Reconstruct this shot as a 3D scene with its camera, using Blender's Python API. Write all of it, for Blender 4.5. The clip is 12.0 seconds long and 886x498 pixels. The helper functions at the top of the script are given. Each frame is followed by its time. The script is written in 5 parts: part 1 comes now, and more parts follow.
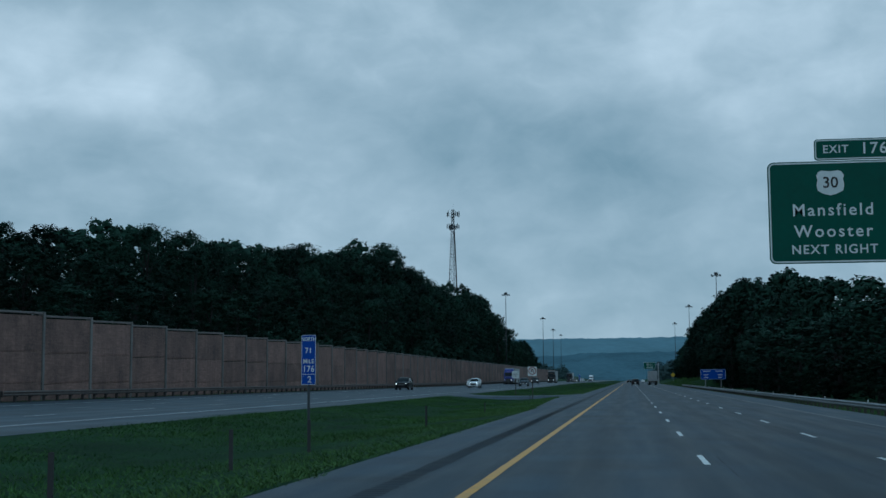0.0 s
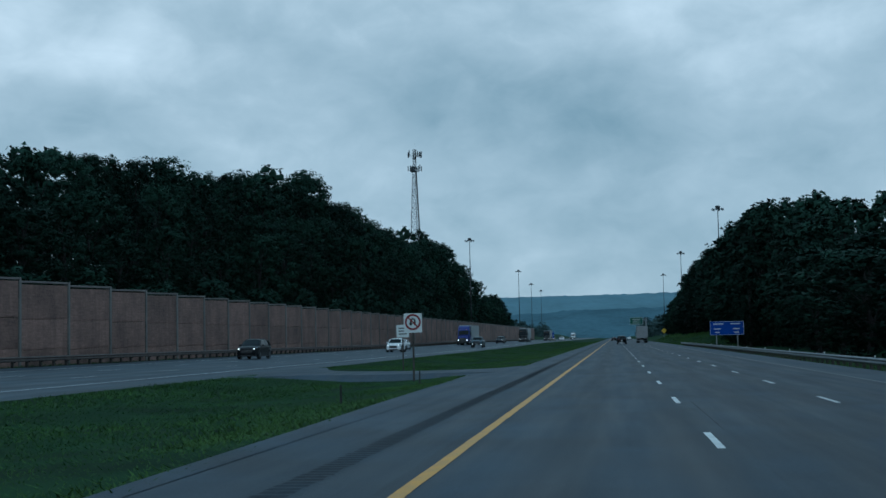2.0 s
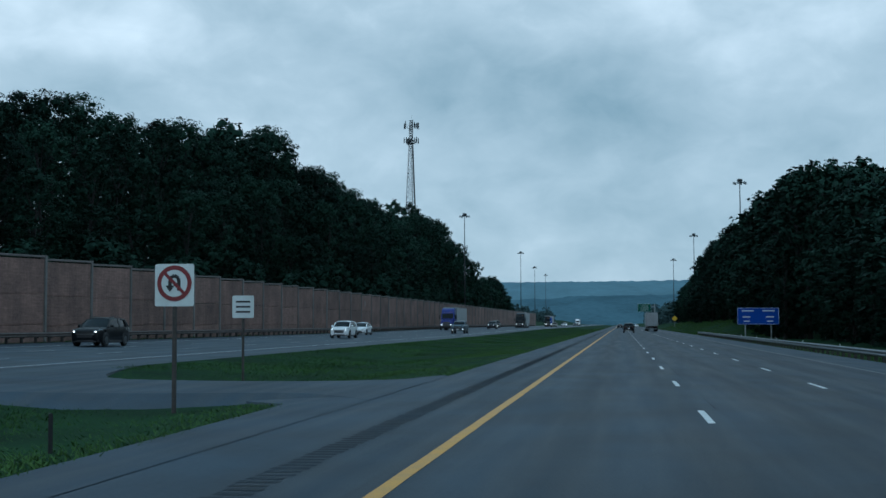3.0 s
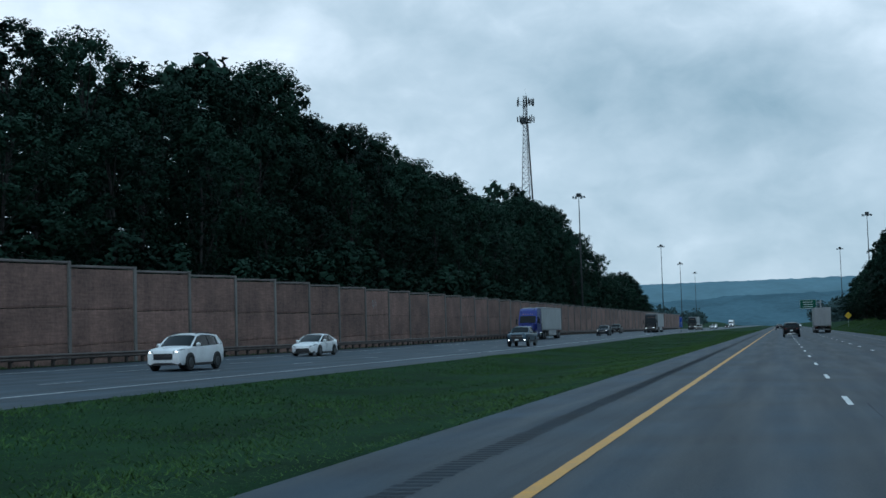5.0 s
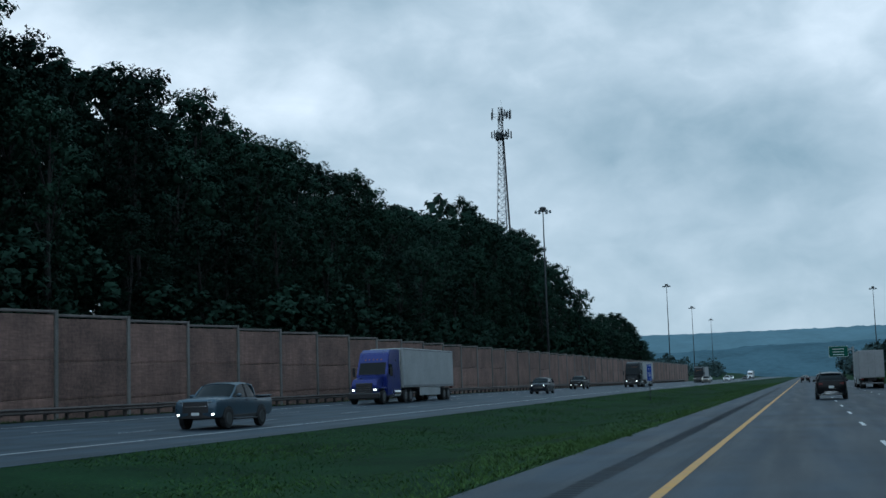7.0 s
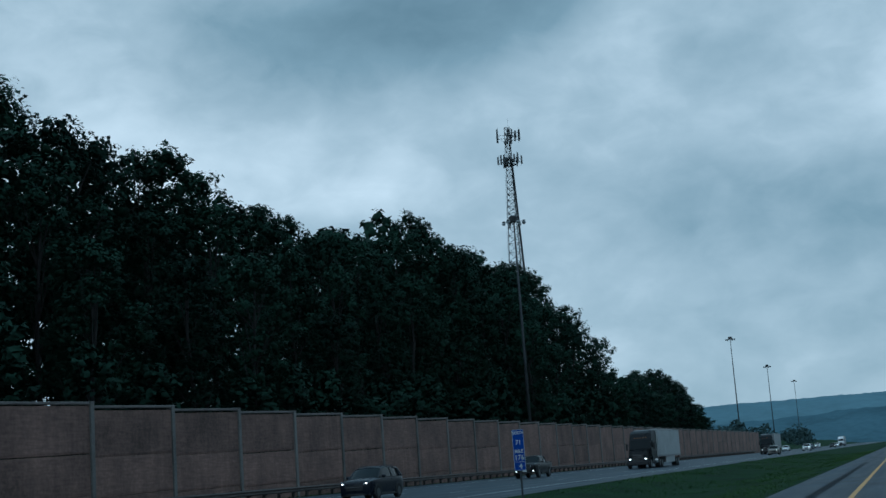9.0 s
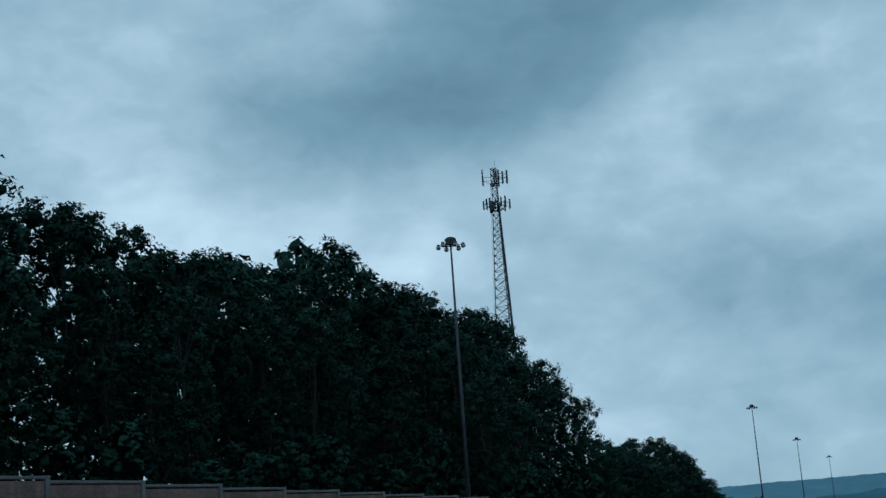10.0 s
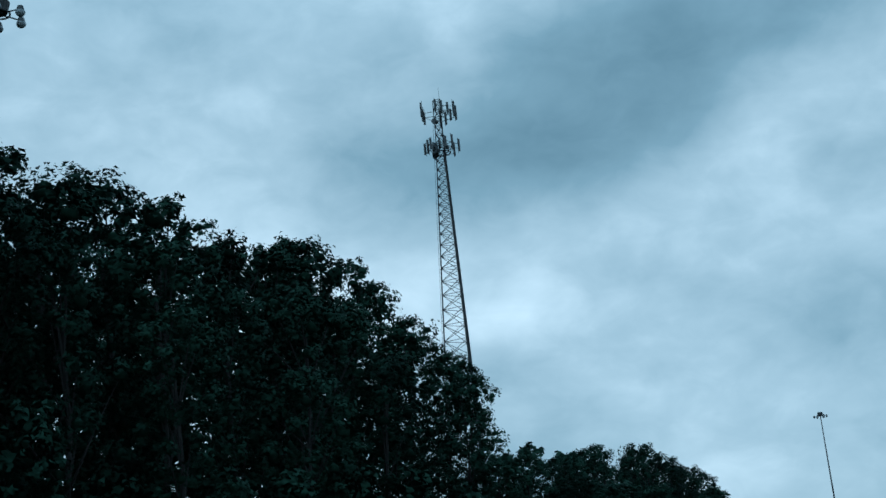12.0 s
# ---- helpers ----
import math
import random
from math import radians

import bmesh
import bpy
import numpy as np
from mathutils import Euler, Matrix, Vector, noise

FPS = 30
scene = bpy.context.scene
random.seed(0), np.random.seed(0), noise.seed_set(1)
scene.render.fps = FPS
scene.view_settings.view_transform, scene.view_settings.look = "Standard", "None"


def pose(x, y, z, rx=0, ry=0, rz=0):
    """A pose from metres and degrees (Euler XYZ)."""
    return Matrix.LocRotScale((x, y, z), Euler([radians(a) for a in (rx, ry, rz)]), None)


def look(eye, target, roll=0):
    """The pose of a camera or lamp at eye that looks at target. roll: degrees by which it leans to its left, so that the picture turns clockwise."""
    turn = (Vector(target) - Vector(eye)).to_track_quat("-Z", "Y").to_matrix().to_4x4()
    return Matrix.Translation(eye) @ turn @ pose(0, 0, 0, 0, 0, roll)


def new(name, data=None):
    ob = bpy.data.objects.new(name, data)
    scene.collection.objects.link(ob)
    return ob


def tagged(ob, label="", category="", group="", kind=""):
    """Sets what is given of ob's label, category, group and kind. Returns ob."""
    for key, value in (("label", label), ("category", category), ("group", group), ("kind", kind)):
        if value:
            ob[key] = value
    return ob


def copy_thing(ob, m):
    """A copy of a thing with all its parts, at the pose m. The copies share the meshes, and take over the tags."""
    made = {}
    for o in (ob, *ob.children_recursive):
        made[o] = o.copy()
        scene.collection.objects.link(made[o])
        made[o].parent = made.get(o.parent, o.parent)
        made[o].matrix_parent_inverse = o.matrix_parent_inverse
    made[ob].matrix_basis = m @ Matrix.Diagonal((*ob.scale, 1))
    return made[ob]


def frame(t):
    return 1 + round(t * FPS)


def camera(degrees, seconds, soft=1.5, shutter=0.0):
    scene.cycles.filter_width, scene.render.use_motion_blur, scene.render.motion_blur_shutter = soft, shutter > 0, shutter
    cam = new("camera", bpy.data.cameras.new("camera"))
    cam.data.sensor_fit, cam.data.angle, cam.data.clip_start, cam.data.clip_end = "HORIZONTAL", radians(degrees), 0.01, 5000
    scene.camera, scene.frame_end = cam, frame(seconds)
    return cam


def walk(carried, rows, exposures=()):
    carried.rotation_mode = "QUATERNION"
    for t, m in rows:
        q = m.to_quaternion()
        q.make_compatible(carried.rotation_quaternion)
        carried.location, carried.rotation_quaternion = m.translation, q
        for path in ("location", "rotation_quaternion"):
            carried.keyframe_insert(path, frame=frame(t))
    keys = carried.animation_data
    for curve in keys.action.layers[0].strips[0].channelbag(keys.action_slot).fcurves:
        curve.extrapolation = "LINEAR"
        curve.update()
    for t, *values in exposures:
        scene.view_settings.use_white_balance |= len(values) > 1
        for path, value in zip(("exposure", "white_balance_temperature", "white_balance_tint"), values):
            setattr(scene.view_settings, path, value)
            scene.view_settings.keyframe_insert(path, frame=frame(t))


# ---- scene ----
cam = camera(38.056, 12.0)
PATH = [
    (0, pose(-0.001, 0.000, 1.576, 95.842, 0.333, 8.251)),
    (0.5, pose(-0.039, 16.620, 1.576, 93.735, 0.682, 8.071)),
    (1, pose(-0.047, 33.339, 1.576, 94.413, 0.716, 7.851)),
    (1.5, pose(-0.034, 50.181, 1.576, 94.107, 0.747, 8.143)),
    (2, pose(-0.041, 67.106, 1.576, 94.062, 1.210, 7.610)),
    (2.5, pose(-0.055, 84.097, 1.576, 93.693, 0.370, 7.568)),
    (4.5, pose(0.162, 152.371, 1.576, 93.013, 1.072, 10.155)),
    (5, pose(0.169, 169.388, 1.576, 93.764, 1.640, 14.748)),
    (5.5, pose(0.155, 186.514, 1.576, 94.057, 0.389, 16.106)),
    (6, pose(0.021, 203.881, 1.576, 95.366, 0.065, 15.256)),
    (6.5, pose(-0.102, 221.488, 1.576, 95.103, 0.621, 15.531)),
    (7, pose(-0.238, 239.389, 1.576, 96.110, 1.819, 15.711)),
    (8.8, pose(-0.480, 303.450, 1.660, 100.756, 3.396, 19.257)),
    (9, pose(-0.500, 310.450, 1.660, 99.830, 4.026, 19.649)),
    (9.2, pose(-0.500, 317.500, 1.660, 100.490, 5.238, 20.600)),
    (9.5, pose(-0.500, 328.000, 1.660, 101.107, 6.763, 21.991)),
    (9.6, pose(-0.500, 331.500, 1.660, 100.698, 6.530, 21.991)),
    (10, pose(-0.500, 345.600, 1.660, 103.365, 3.925, 21.176)),
    (10.4, pose(-0.500, 361.040, 1.660, 102.931, 5.910, 22.902)),
    (10.5, pose(-0.500, 364.900, 1.660, 102.266, 6.282, 23.187)),
    (11, pose(-0.500, 384.200, 1.660, 102.678, 4.390, 23.055)),
    (11.2, pose(-0.500, 391.920, 1.660, 102.541, 4.973, 24.270)),
    (11.5, pose(-0.500, 403.500, 1.660, 103.785, 5.258, 24.696)),
    (12, pose(-0.500, 422.800, 1.660, 105.815, 5.115, 26.282)),
]
EXPOSURES = [(0.0, -0.30, 5330, 0), (1.2, -0.22, 5350, 0), (2.7, 0.0, 5420, 1), (4.3, 0.26, 5760, 7), (7.2, 0.14, 5760, 7), (8.8, -0.14, 5420, 1), (10.1, -0.17, 5230, -3), (11.0, 0.0, 5210, -4), (12.0, 0.04, 5200, -4)]
walk(cam, PATH, EXPOSURES)

# ---- light ----
world = bpy.data.worlds.new("overcast_sky")
scene.world = world
world.use_nodes = True


def build_world():
    nt = world.node_tree
    N, L = nt.nodes, nt.links
    bg = N["Background"]

    def calc(op, a, b=None, c=None):
        n = N.new("ShaderNodeMath"); n.operation = op
        for k, v in enumerate((a, b, c)):
            if v is None:
                continue
            if isinstance(v, (int, float)):
                n.inputs[k].default_value = v
            else:
                L.new(v, n.inputs[k])
        return n.outputs[0]

    tc = N.new("ShaderNodeTexCoord")
    sep = N.new("ShaderNodeSeparateXYZ")
    L.new(tc.outputs["Generated"], sep.inputs[0])
    # bearing to the left of the road and height above the horizon, in degrees
    bearing = calc("MULTIPLY", calc("ARCTAN2", calc("MULTIPLY", sep.outputs["X"], -1.0), sep.outputs["Y"]), 57.2958)
    height = calc("MULTIPLY", calc("ARCSINE", sep.outputs["Z"]), 57.2958)
    com = N.new("ShaderNodeCombineXYZ")
    L.new(calc("MULTIPLY", bearing, 0.050), com.inputs[0]); L.new(calc("MULTIPLY", height, 0.078), com.inputs[1])
    com.inputs[2].default_value = 2.4

    def clouds(scale, detail, rough, warp):
        n = N.new("ShaderNodeTexNoise")
        n.inputs["Scale"].default_value, n.inputs["Detail"].default_value = scale, detail
        n.inputs["Roughness"].default_value, n.inputs["Distortion"].default_value = rough, warp
        L.new(com.outputs[0], n.inputs["Vector"])
        return n.outputs["Fac"]
    broad, fine, wisp = clouds(1.25, 2.5, 0.45, 0.35), clouds(3.6, 5.0, 0.5, 0.25), clouds(8.5, 6.0, 0.55, 0.5)

    def lobe(b0, h0, wide, tall, slope):
        """A soft-edged bank of cloud."""
        db = calc("SUBTRACT", bearing, b0)
        dh = calc("SUBTRACT", calc("SUBTRACT", height, h0), calc("MULTIPLY", db, slope))
        dh = calc("ADD", dh, calc("MULTIPLY", calc("SUBTRACT", broad, 0.5), 6.0))
        q = calc("ADD", calc("POWER", calc("ABSOLUTE", calc("DIVIDE", db, wide)), 2.0), calc("POWER", calc("ABSOLUTE", calc("DIVIDE", dh, tall)), 2.0))
        return calc("EXPONENT", calc("MULTIPLY", q, -1.0))
    v = calc("ADD", 0.60, calc("MULTIPLY", calc("SUBTRACT", broad, 0.5), 0.70))
    v = calc("ADD", v, calc("MULTIPLY", calc("SUBTRACT", fine, 0.5), 0.46))
    v = calc("ADD", v, calc("MULTIPLY", calc("SUBTRACT", wisp, 0.5), 0.22))
    for b0, h0, wide, tall, slope, much in ((33, 17, 9, 6, 0.0, 0.24), (22, 12.5, 8, 3.5, 0.0, 0.22), (9, 20.5, 5, 1.8, -0.1, 0.20), (18.5, 20.4, 11, 3.3, -0.20, -0.46), (27.5, 20.5, 4, 2.2, 0.0, -0.20), (14, 25.2, 10, 2.6, 0.0, -0.36),
                                            (1.5, 9.8, 8, 2.5, 0.06, -0.18), (5, 13.0, 5, 1.8, 0.0, -0.06), (12, 17.0, 5, 1.6, -0.3, 0.14), (-8, 16, 5, 3, 0.0, 0.06), (3, 15, 7, 2.5, 0.0, 0.10)):
        v = calc("ADD", v, calc("MULTIPLY", lobe(b0, h0, wide, tall, slope), much))
    ramp = N.new("ShaderNodeValToRGB")
    L.new(v, ramp.inputs[0])
    e = ramp.color_ramp.elements
    e[0].position = 0.05; e[0].color = (0.152, 0.236, 0.283, 1)
    e[1].position = 0.93; e[1].color = (0.80, 0.86, 0.89, 1)
    m = e.new(0.38); m.color = (0.268, 0.372, 0.425, 1)
    m = e.new(0.66); m.color = (0.485, 0.572, 0.616, 1)
    sky = N.new("ShaderNodeTexSky")
    sky.sky_type = "NISHITA"; sky.sun_disc = False
    sky.sun_elevation = radians(48); sky.sun_rotation = radians(200)
    dim = N.new("ShaderNodeMix"); dim.data_type = "RGBA"; dim.blend_type = "MULTIPLY"; dim.inputs[0].default_value = 1.0
    L.new(sky.outputs[0], dim.inputs[6]); dim.inputs[7].default_value = (0.08, 0.08, 0.08, 1)
    mix = N.new("ShaderNodeMix"); mix.data_type = "RGBA"; mix.inputs[0].default_value = 0.95
    L.new(dim.outputs[2], mix.inputs[6]); L.new(ramp.outputs[0], mix.inputs[7])
    # the cloud cover turns bluer towards the zenith
    high = N.new("ShaderNodeMapRange"); high.interpolation_type = "SMOOTHSTEP"
    high.inputs["From Min"].default_value = 20.0; high.inputs["From Max"].default_value = 55.0
    L.new(height, high.inputs["Value"])
    blue = N.new("ShaderNodeMix"); blue.data_type = "RGBA"; blue.blend_type = "MULTIPLY"
    L.new(high.outputs[0], blue.inputs[0])
    L.new(mix.outputs[2], blue.inputs[6]); blue.inputs[7].default_value = (0.78, 0.98, 1.10, 1)
    L.new(blue.outputs[2], bg.inputs[0])
    bg.inputs[1].default_value = SKY_STRENGTH


SKY_STRENGTH = 1.0
build_world()
sun = bpy.data.lights.new("sun", "SUN")
sun.energy, sun.angle, sun.color = 0.5, radians(100), (0.90, 0.97, 1.0)
sun_ob = new("sun", sun)
sun_ob.matrix_world = look((0, 0, 200), (60, 160, 0))


# ---- materials ----
def mat(name, color, rough=0.8, metal=0.0, var=0.15, scale=3.0, fine=40.0, bump=0.0, dark=None, spec=0.5, island=0.0, per_object=0.0, coat=0.0):
    """A surface with grain at two scales: broad stains and fine speckle, in world metres."""
    m = bpy.data.materials.new(name)
    m.use_nodes = True
    nt = m.node_tree
    N, L = nt.nodes, nt.links
    b = N["Principled BSDF"]
    geo = N.new("ShaderNodeNewGeometry")
    n1 = N.new("ShaderNodeTexNoise"); n1.inputs["Scale"].default_value = scale; n1.inputs["Detail"].default_value = 5
    n2 = N.new("ShaderNodeTexNoise"); n2.inputs["Scale"].default_value = fine; n2.inputs["Detail"].default_value = 3
    L.new(geo.outputs["Position"], n1.inputs["Vector"]); L.new(geo.outputs["Position"], n2.inputs["Vector"])
    mx = N.new("ShaderNodeMix"); mx.data_type = "FLOAT"; mx.inputs[0].default_value = 0.35
    L.new(n1.outputs["Fac"], mx.inputs[2]); L.new(n2.outputs["Fac"], mx.inputs[3])
    fac = mx.outputs[0]
    for on, sock in ((island, geo.outputs["Random Per Island"]), (per_object, None)):
        if on:
            if sock is None:
                sock = N.new("ShaderNodeObjectInfo").outputs["Random"]
            m2 = N.new("ShaderNodeMix"); m2.data_type = "FLOAT"; m2.inputs[0].default_value = on
            L.new(fac, m2.inputs[2]); L.new(sock, m2.inputs[3])
            fac = m2.outputs[0]
    ramp = N.new("ShaderNodeValToRGB")
    L.new(fac, ramp.inputs[0])
    lo = dark or [c * (1 - 2 * var) for c in color]
    hi = [min(1, c * (1 + 1.4 * var)) for c in color]
    e = ramp.color_ramp.elements
    e[0].position, e[0].color = 0.3, (*lo, 1)
    e[1].position, e[1].color = 0.7, (*hi, 1)
    L.new(ramp.outputs[0], b.inputs["Base Color"])
    b.inputs["Metallic"].default_value = metal
    b.inputs["Specular IOR Level"].default_value = spec
    b.inputs["Coat Weight"].default_value = coat
    rr = N.new("ShaderNodeMapRange")
    rr.inputs["To Min"].default_value = max(0.03, rough - 0.12); rr.inputs["To Max"].default_value = min(1, rough + 0.12)
    L.new(n1.outputs["Fac"], rr.inputs["Value"]); L.new(rr.outputs[0], b.inputs["Roughness"])
    if bump:
        bp = N.new("ShaderNodeBump"); bp.inputs["Strength"].default_value = bump; bp.inputs["Distance"].default_value = 0.02
        L.new(n2.outputs["Fac"], bp.inputs["Height"]); L.new(bp.outputs[0], b.inputs["Normal"])
    return m


def asphalt(name, color, tracks, stains=()):
    """Wet asphalt: grain, patches, darker wheel tracks along the lanes, and soft-edged tarry stains (x, half width, depth)."""
    m = mat(name, color, 0.60, var=0.34, scale=0.35, fine=22, bump=0.35, spec=0.27)
    nt = m.node_tree
    N, L = nt.nodes, nt.links
    b = N["Principled BSDF"]
    src = b.inputs["Base Color"].links[0].from_socket
    geo = N.new("ShaderNodeNewGeometry")
    sep = N.new("ShaderNodeSeparateXYZ")
    L.new(geo.outputs["Position"], sep.inputs[0])
    st = N.new("ShaderNodeVectorMath"); st.operation = "MULTIPLY"; st.inputs[1].default_value = (1.8, 0.09, 1)
    L.new(geo.outputs["Position"], st.inputs[0])
    nz = N.new("ShaderNodeTexNoise"); nz.inputs["Scale"].default_value = 1.0; nz.inputs["Detail"].default_value = 5; nz.inputs["Roughness"].default_value = 0.5
    L.new(st.outputs[0], nz.inputs["Vector"])
    if tracks:
        ph = N.new("ShaderNodeMath"); ph.operation = "MULTIPLY_ADD"
        ph.inputs[1].default_value = 2 * math.pi / 1.83; ph.inputs[2].default_value = tracks
        L.new(sep.outputs["X"], ph.inputs[0])
        sn = N.new("ShaderNodeMath"); sn.operation = "SINE"; L.new(ph.outputs[0], sn.inputs[0])
        sc = N.new("ShaderNodeMath"); sc.operation = "MULTIPLY_ADD"; sc.inputs[1].default_value = 0.22
        L.new(sn.outputs[0], sc.inputs[0]); L.new(nz.outputs["Fac"], sc.inputs[2])
        streak = sc.outputs[0]
    else:
        streak = nz.outputs["Fac"]
    rg = N.new("ShaderNodeMapRange"); rg.inputs["From Min"].default_value = 0.25; rg.inputs["From Max"].default_value = 0.75
    rg.inputs["To Min"].default_value = 0.70; rg.inputs["To Max"].default_value = 1.25
    L.new(streak, rg.inputs["Value"])
    worn = rg.outputs[0]
    for x0, half, depth in stains:
        chain = sep.outputs["X"]
        for op, a in (("SUBTRACT", x0), ("WANDER", 0.45), ("DIVIDE", half), ("POWER", 2.0), ("MULTIPLY", -1.0), ("EXPONENT", None), ("MULTIPLY_ADD", -depth)):
            n = N.new("ShaderNodeMath")
            n.operation = "MULTIPLY_ADD" if op == "WANDER" else op
            if op == "WANDER":
                L.new(nz.outputs["Fac"], n.inputs[0]); n.inputs[1].default_value = a
                L.new(chain, n.inputs[2])
            else:
                L.new(chain, n.inputs[0])
                if a is not None:
                    n.inputs[1].default_value = a
                if op == "MULTIPLY_ADD":
                    n.inputs[2].default_value = 1.0
            chain = n.outputs[0]
        n = N.new("ShaderNodeMath"); n.operation = "MULTIPLY"
        L.new(worn, n.inputs[0]); L.new(chain, n.inputs[1])
        worn = n.outputs[0]
    ml = N.new("ShaderNodeMix"); ml.data_type = "RGBA"; ml.blend_type = "MULTIPLY"; ml.inputs[0].default_value = 1
    L.new(src, ml.inputs[6]); L.new(worn, ml.inputs[7])
    L.new(ml.outputs[2], b.inputs["Base Color"])
    # water lies in long uneven streaks
    wet = N.new("ShaderNodeMapRange"); wet.inputs["From Min"].default_value = 0.3; wet.inputs["From Max"].default_value = 0.7
    wet.inputs["To Min"].default_value = 0.53; wet.inputs["To Max"].default_value = 0.65
    L.new(nz.outputs["Fac"], wet.inputs["Value"]); L.new(wet.outputs[0], b.inputs["Roughness"])
    return m


def glow(name, color, strength):
    m = bpy.data.materials.new(name)
    m.use_nodes = True
    b = m.node_tree.nodes["Principled BSDF"]
    b.inputs["Base Color"].default_value = (*color, 1)
    b.inputs["Emission Color"].default_value = (*color, 1)
    b.inputs["Emission Strength"].default_value = strength
    return m


M_ROAD = asphalt("wet_asphalt", (0.0140, 0.0275, 0.042), 0.9)
M_ROAD_MID = asphalt("older_wet_asphalt", (0.0113, 0.022, 0.034), 0.9)
M_SHOULDER = asphalt("shoulder_asphalt", (0.0185, 0.0355, 0.054), 0, ((-3.42, 0.32, 0.35), (-2.6, 0.45, 0.2)))
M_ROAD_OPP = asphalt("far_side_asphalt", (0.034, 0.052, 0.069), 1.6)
M_RUMBLE = mat("worn_rumble_grooves", (0.015, 0.024, 0.034), 0.7, var=0.45, scale=0.5, fine=14, bump=0.3, spec=0.18)
M_YELLOW = mat("yellow_road_paint", (0.56, 0.265, 0.018), 0.5, var=0.16, scale=2.5, fine=30, bump=0.2)
M_WHITE = mat("white_road_paint", (0.62, 0.63, 0.62), 0.5, var=0.16, scale=2.5, fine=30, bump=0.2)
M_GROUND = mat("turf_soil", (0.013, 0.036, 0.015), 0.95, var=0.4, scale=0.3, fine=9, bump=0.6, dark=(0.005, 0.016, 0.007), spec=0.04)
M_GRASS = mat("grass_blades", (0.047, 0.096, 0.026), 0.75, var=0.35, scale=0.16, fine=2.2, island=0.12, dark=(0.017, 0.044, 0.014), spec=0.10)


def dry_edge(m):
    """Yellower, thinner growth along the shoulder."""
    nt = m.node_tree
    N, L = nt.nodes, nt.links
    b = N["Principled BSDF"]
    src = b.inputs["Base Color"].links[0].from_socket
    geo = N.new("ShaderNodeNewGeometry"); sep = N.new("ShaderNodeSeparateXYZ")
    L.new(geo.outputs["Position"], sep.inputs[0])
    nz = N.new("ShaderNodeTexNoise"); nz.inputs["Scale"].default_value = 0.35; nz.inputs["Detail"].default_value = 4
    L.new(geo.outputs["Position"], nz.inputs["Vector"])
    wav = N.new("ShaderNodeMath"); wav.operation = "MULTIPLY_ADD"; wav.inputs[1].default_value = 3.2
    L.new(nz.outputs["Fac"], wav.inputs[0]); L.new(sep.outputs["X"], wav.inputs[2])
    near = N.new("ShaderNodeMapRange"); near.interpolation_type = "SMOOTHSTEP"
    near.inputs["From Min"].default_value = -9.5; near.inputs["From Max"].default_value = -4.8
    near.inputs["To Max"].default_value = 0.8
    L.new(wav.outputs[0], near.inputs["Value"])
    mx = N.new("ShaderNodeMix"); mx.data_type = "RGBA"
    L.new(near.outputs[0], mx.inputs[0]); L.new(src, mx.inputs[6]); mx.inputs[7].default_value = (0.060, 0.112, 0.032, 1)
    L.new(mx.outputs[2], b.inputs["Base Color"])


dry_edge(M_GRASS)
M_WHITE_WORN = mat("worn_white_road_paint", (0.13, 0.14, 0.145), 0.55, var=0.40, scale=0.35, fine=14, bump=0.2)
M_PANEL = mat("brown_brick_faced_concrete", (0.198, 0.118, 0.097), 0.85, var=0.30, scale=0.45, fine=6, bump=0.5, per_object=0.13)


def coursed(m):
    """Long low smudges along the brick courses, and pale runs below the coping."""
    nt = m.node_tree
    N, L = nt.nodes, nt.links
    b = N["Principled BSDF"]
    src = b.inputs["Base Color"].links[0].from_socket
    geo = N.new("ShaderNodeNewGeometry")
    for stretch, lo, hi in (((1.0, 0.9, 9.0), 0.80, 1.22), ((1.0, 2.6, 0.22), 0.88, 1.16)):
        st = N.new("ShaderNodeVectorMath"); st.operation = "MULTIPLY"; st.inputs[1].default_value = stretch
        L.new(geo.outputs["Position"], st.inputs[0])
        nz = N.new("ShaderNodeTexNoise"); nz.inputs["Scale"].default_value = 1.0; nz.inputs["Detail"].default_value = 4
        L.new(st.outputs[0], nz.inputs["Vector"])
        rg = N.new("ShaderNodeMapRange"); rg.inputs["From Min"].default_value = 0.3; rg.inputs["From Max"].default_value = 0.7
        rg.inputs["To Min"].default_value = lo; rg.inputs["To Max"].default_value = hi
        L.new(nz.outputs["Fac"], rg.inputs["Value"])
        ml = N.new("ShaderNodeMix"); ml.data_type = "RGBA"; ml.blend_type = "MULTIPLY"; ml.inputs[0].default_value = 1
        L.new(src, ml.inputs[6]); L.new(rg.outputs[0], ml.inputs[7])
        src = ml.outputs[2]
    L.new(src, b.inputs["Base Color"])


coursed(M_PANEL)
M_POST = mat("grey_precast_post", (0.185, 0.175, 0.165), 0.85, var=0.25, scale=0.7, fine=12, bump=0.3, per_object=0.2)
M_COPE = mat("grey_precast_coping", (0.165, 0.145, 0.135), 0.85, var=0.2, scale=0.7, fine=12, bump=0.3)
M_GALV = mat("weathered_galvanised_steel", (0.25, 0.26, 0.27), 0.55, metal=0.4, var=0.2, scale=1.5, fine=14)
M_RAIL = mat("dull_wet_galvanised_rail", (0.18, 0.195, 0.21), 0.55, metal=0.3, var=0.25, scale=1.2, fine=14)
M_RUST = mat("weathering_steel_rail", (0.105, 0.085, 0.078), 0.7, metal=0.2, var=0.3, scale=1.2, fine=12)
M_TIMBER = mat("dark_guardrail_post", (0.060, 0.052, 0.048), 0.9, var=0.3, scale=3, fine=25)
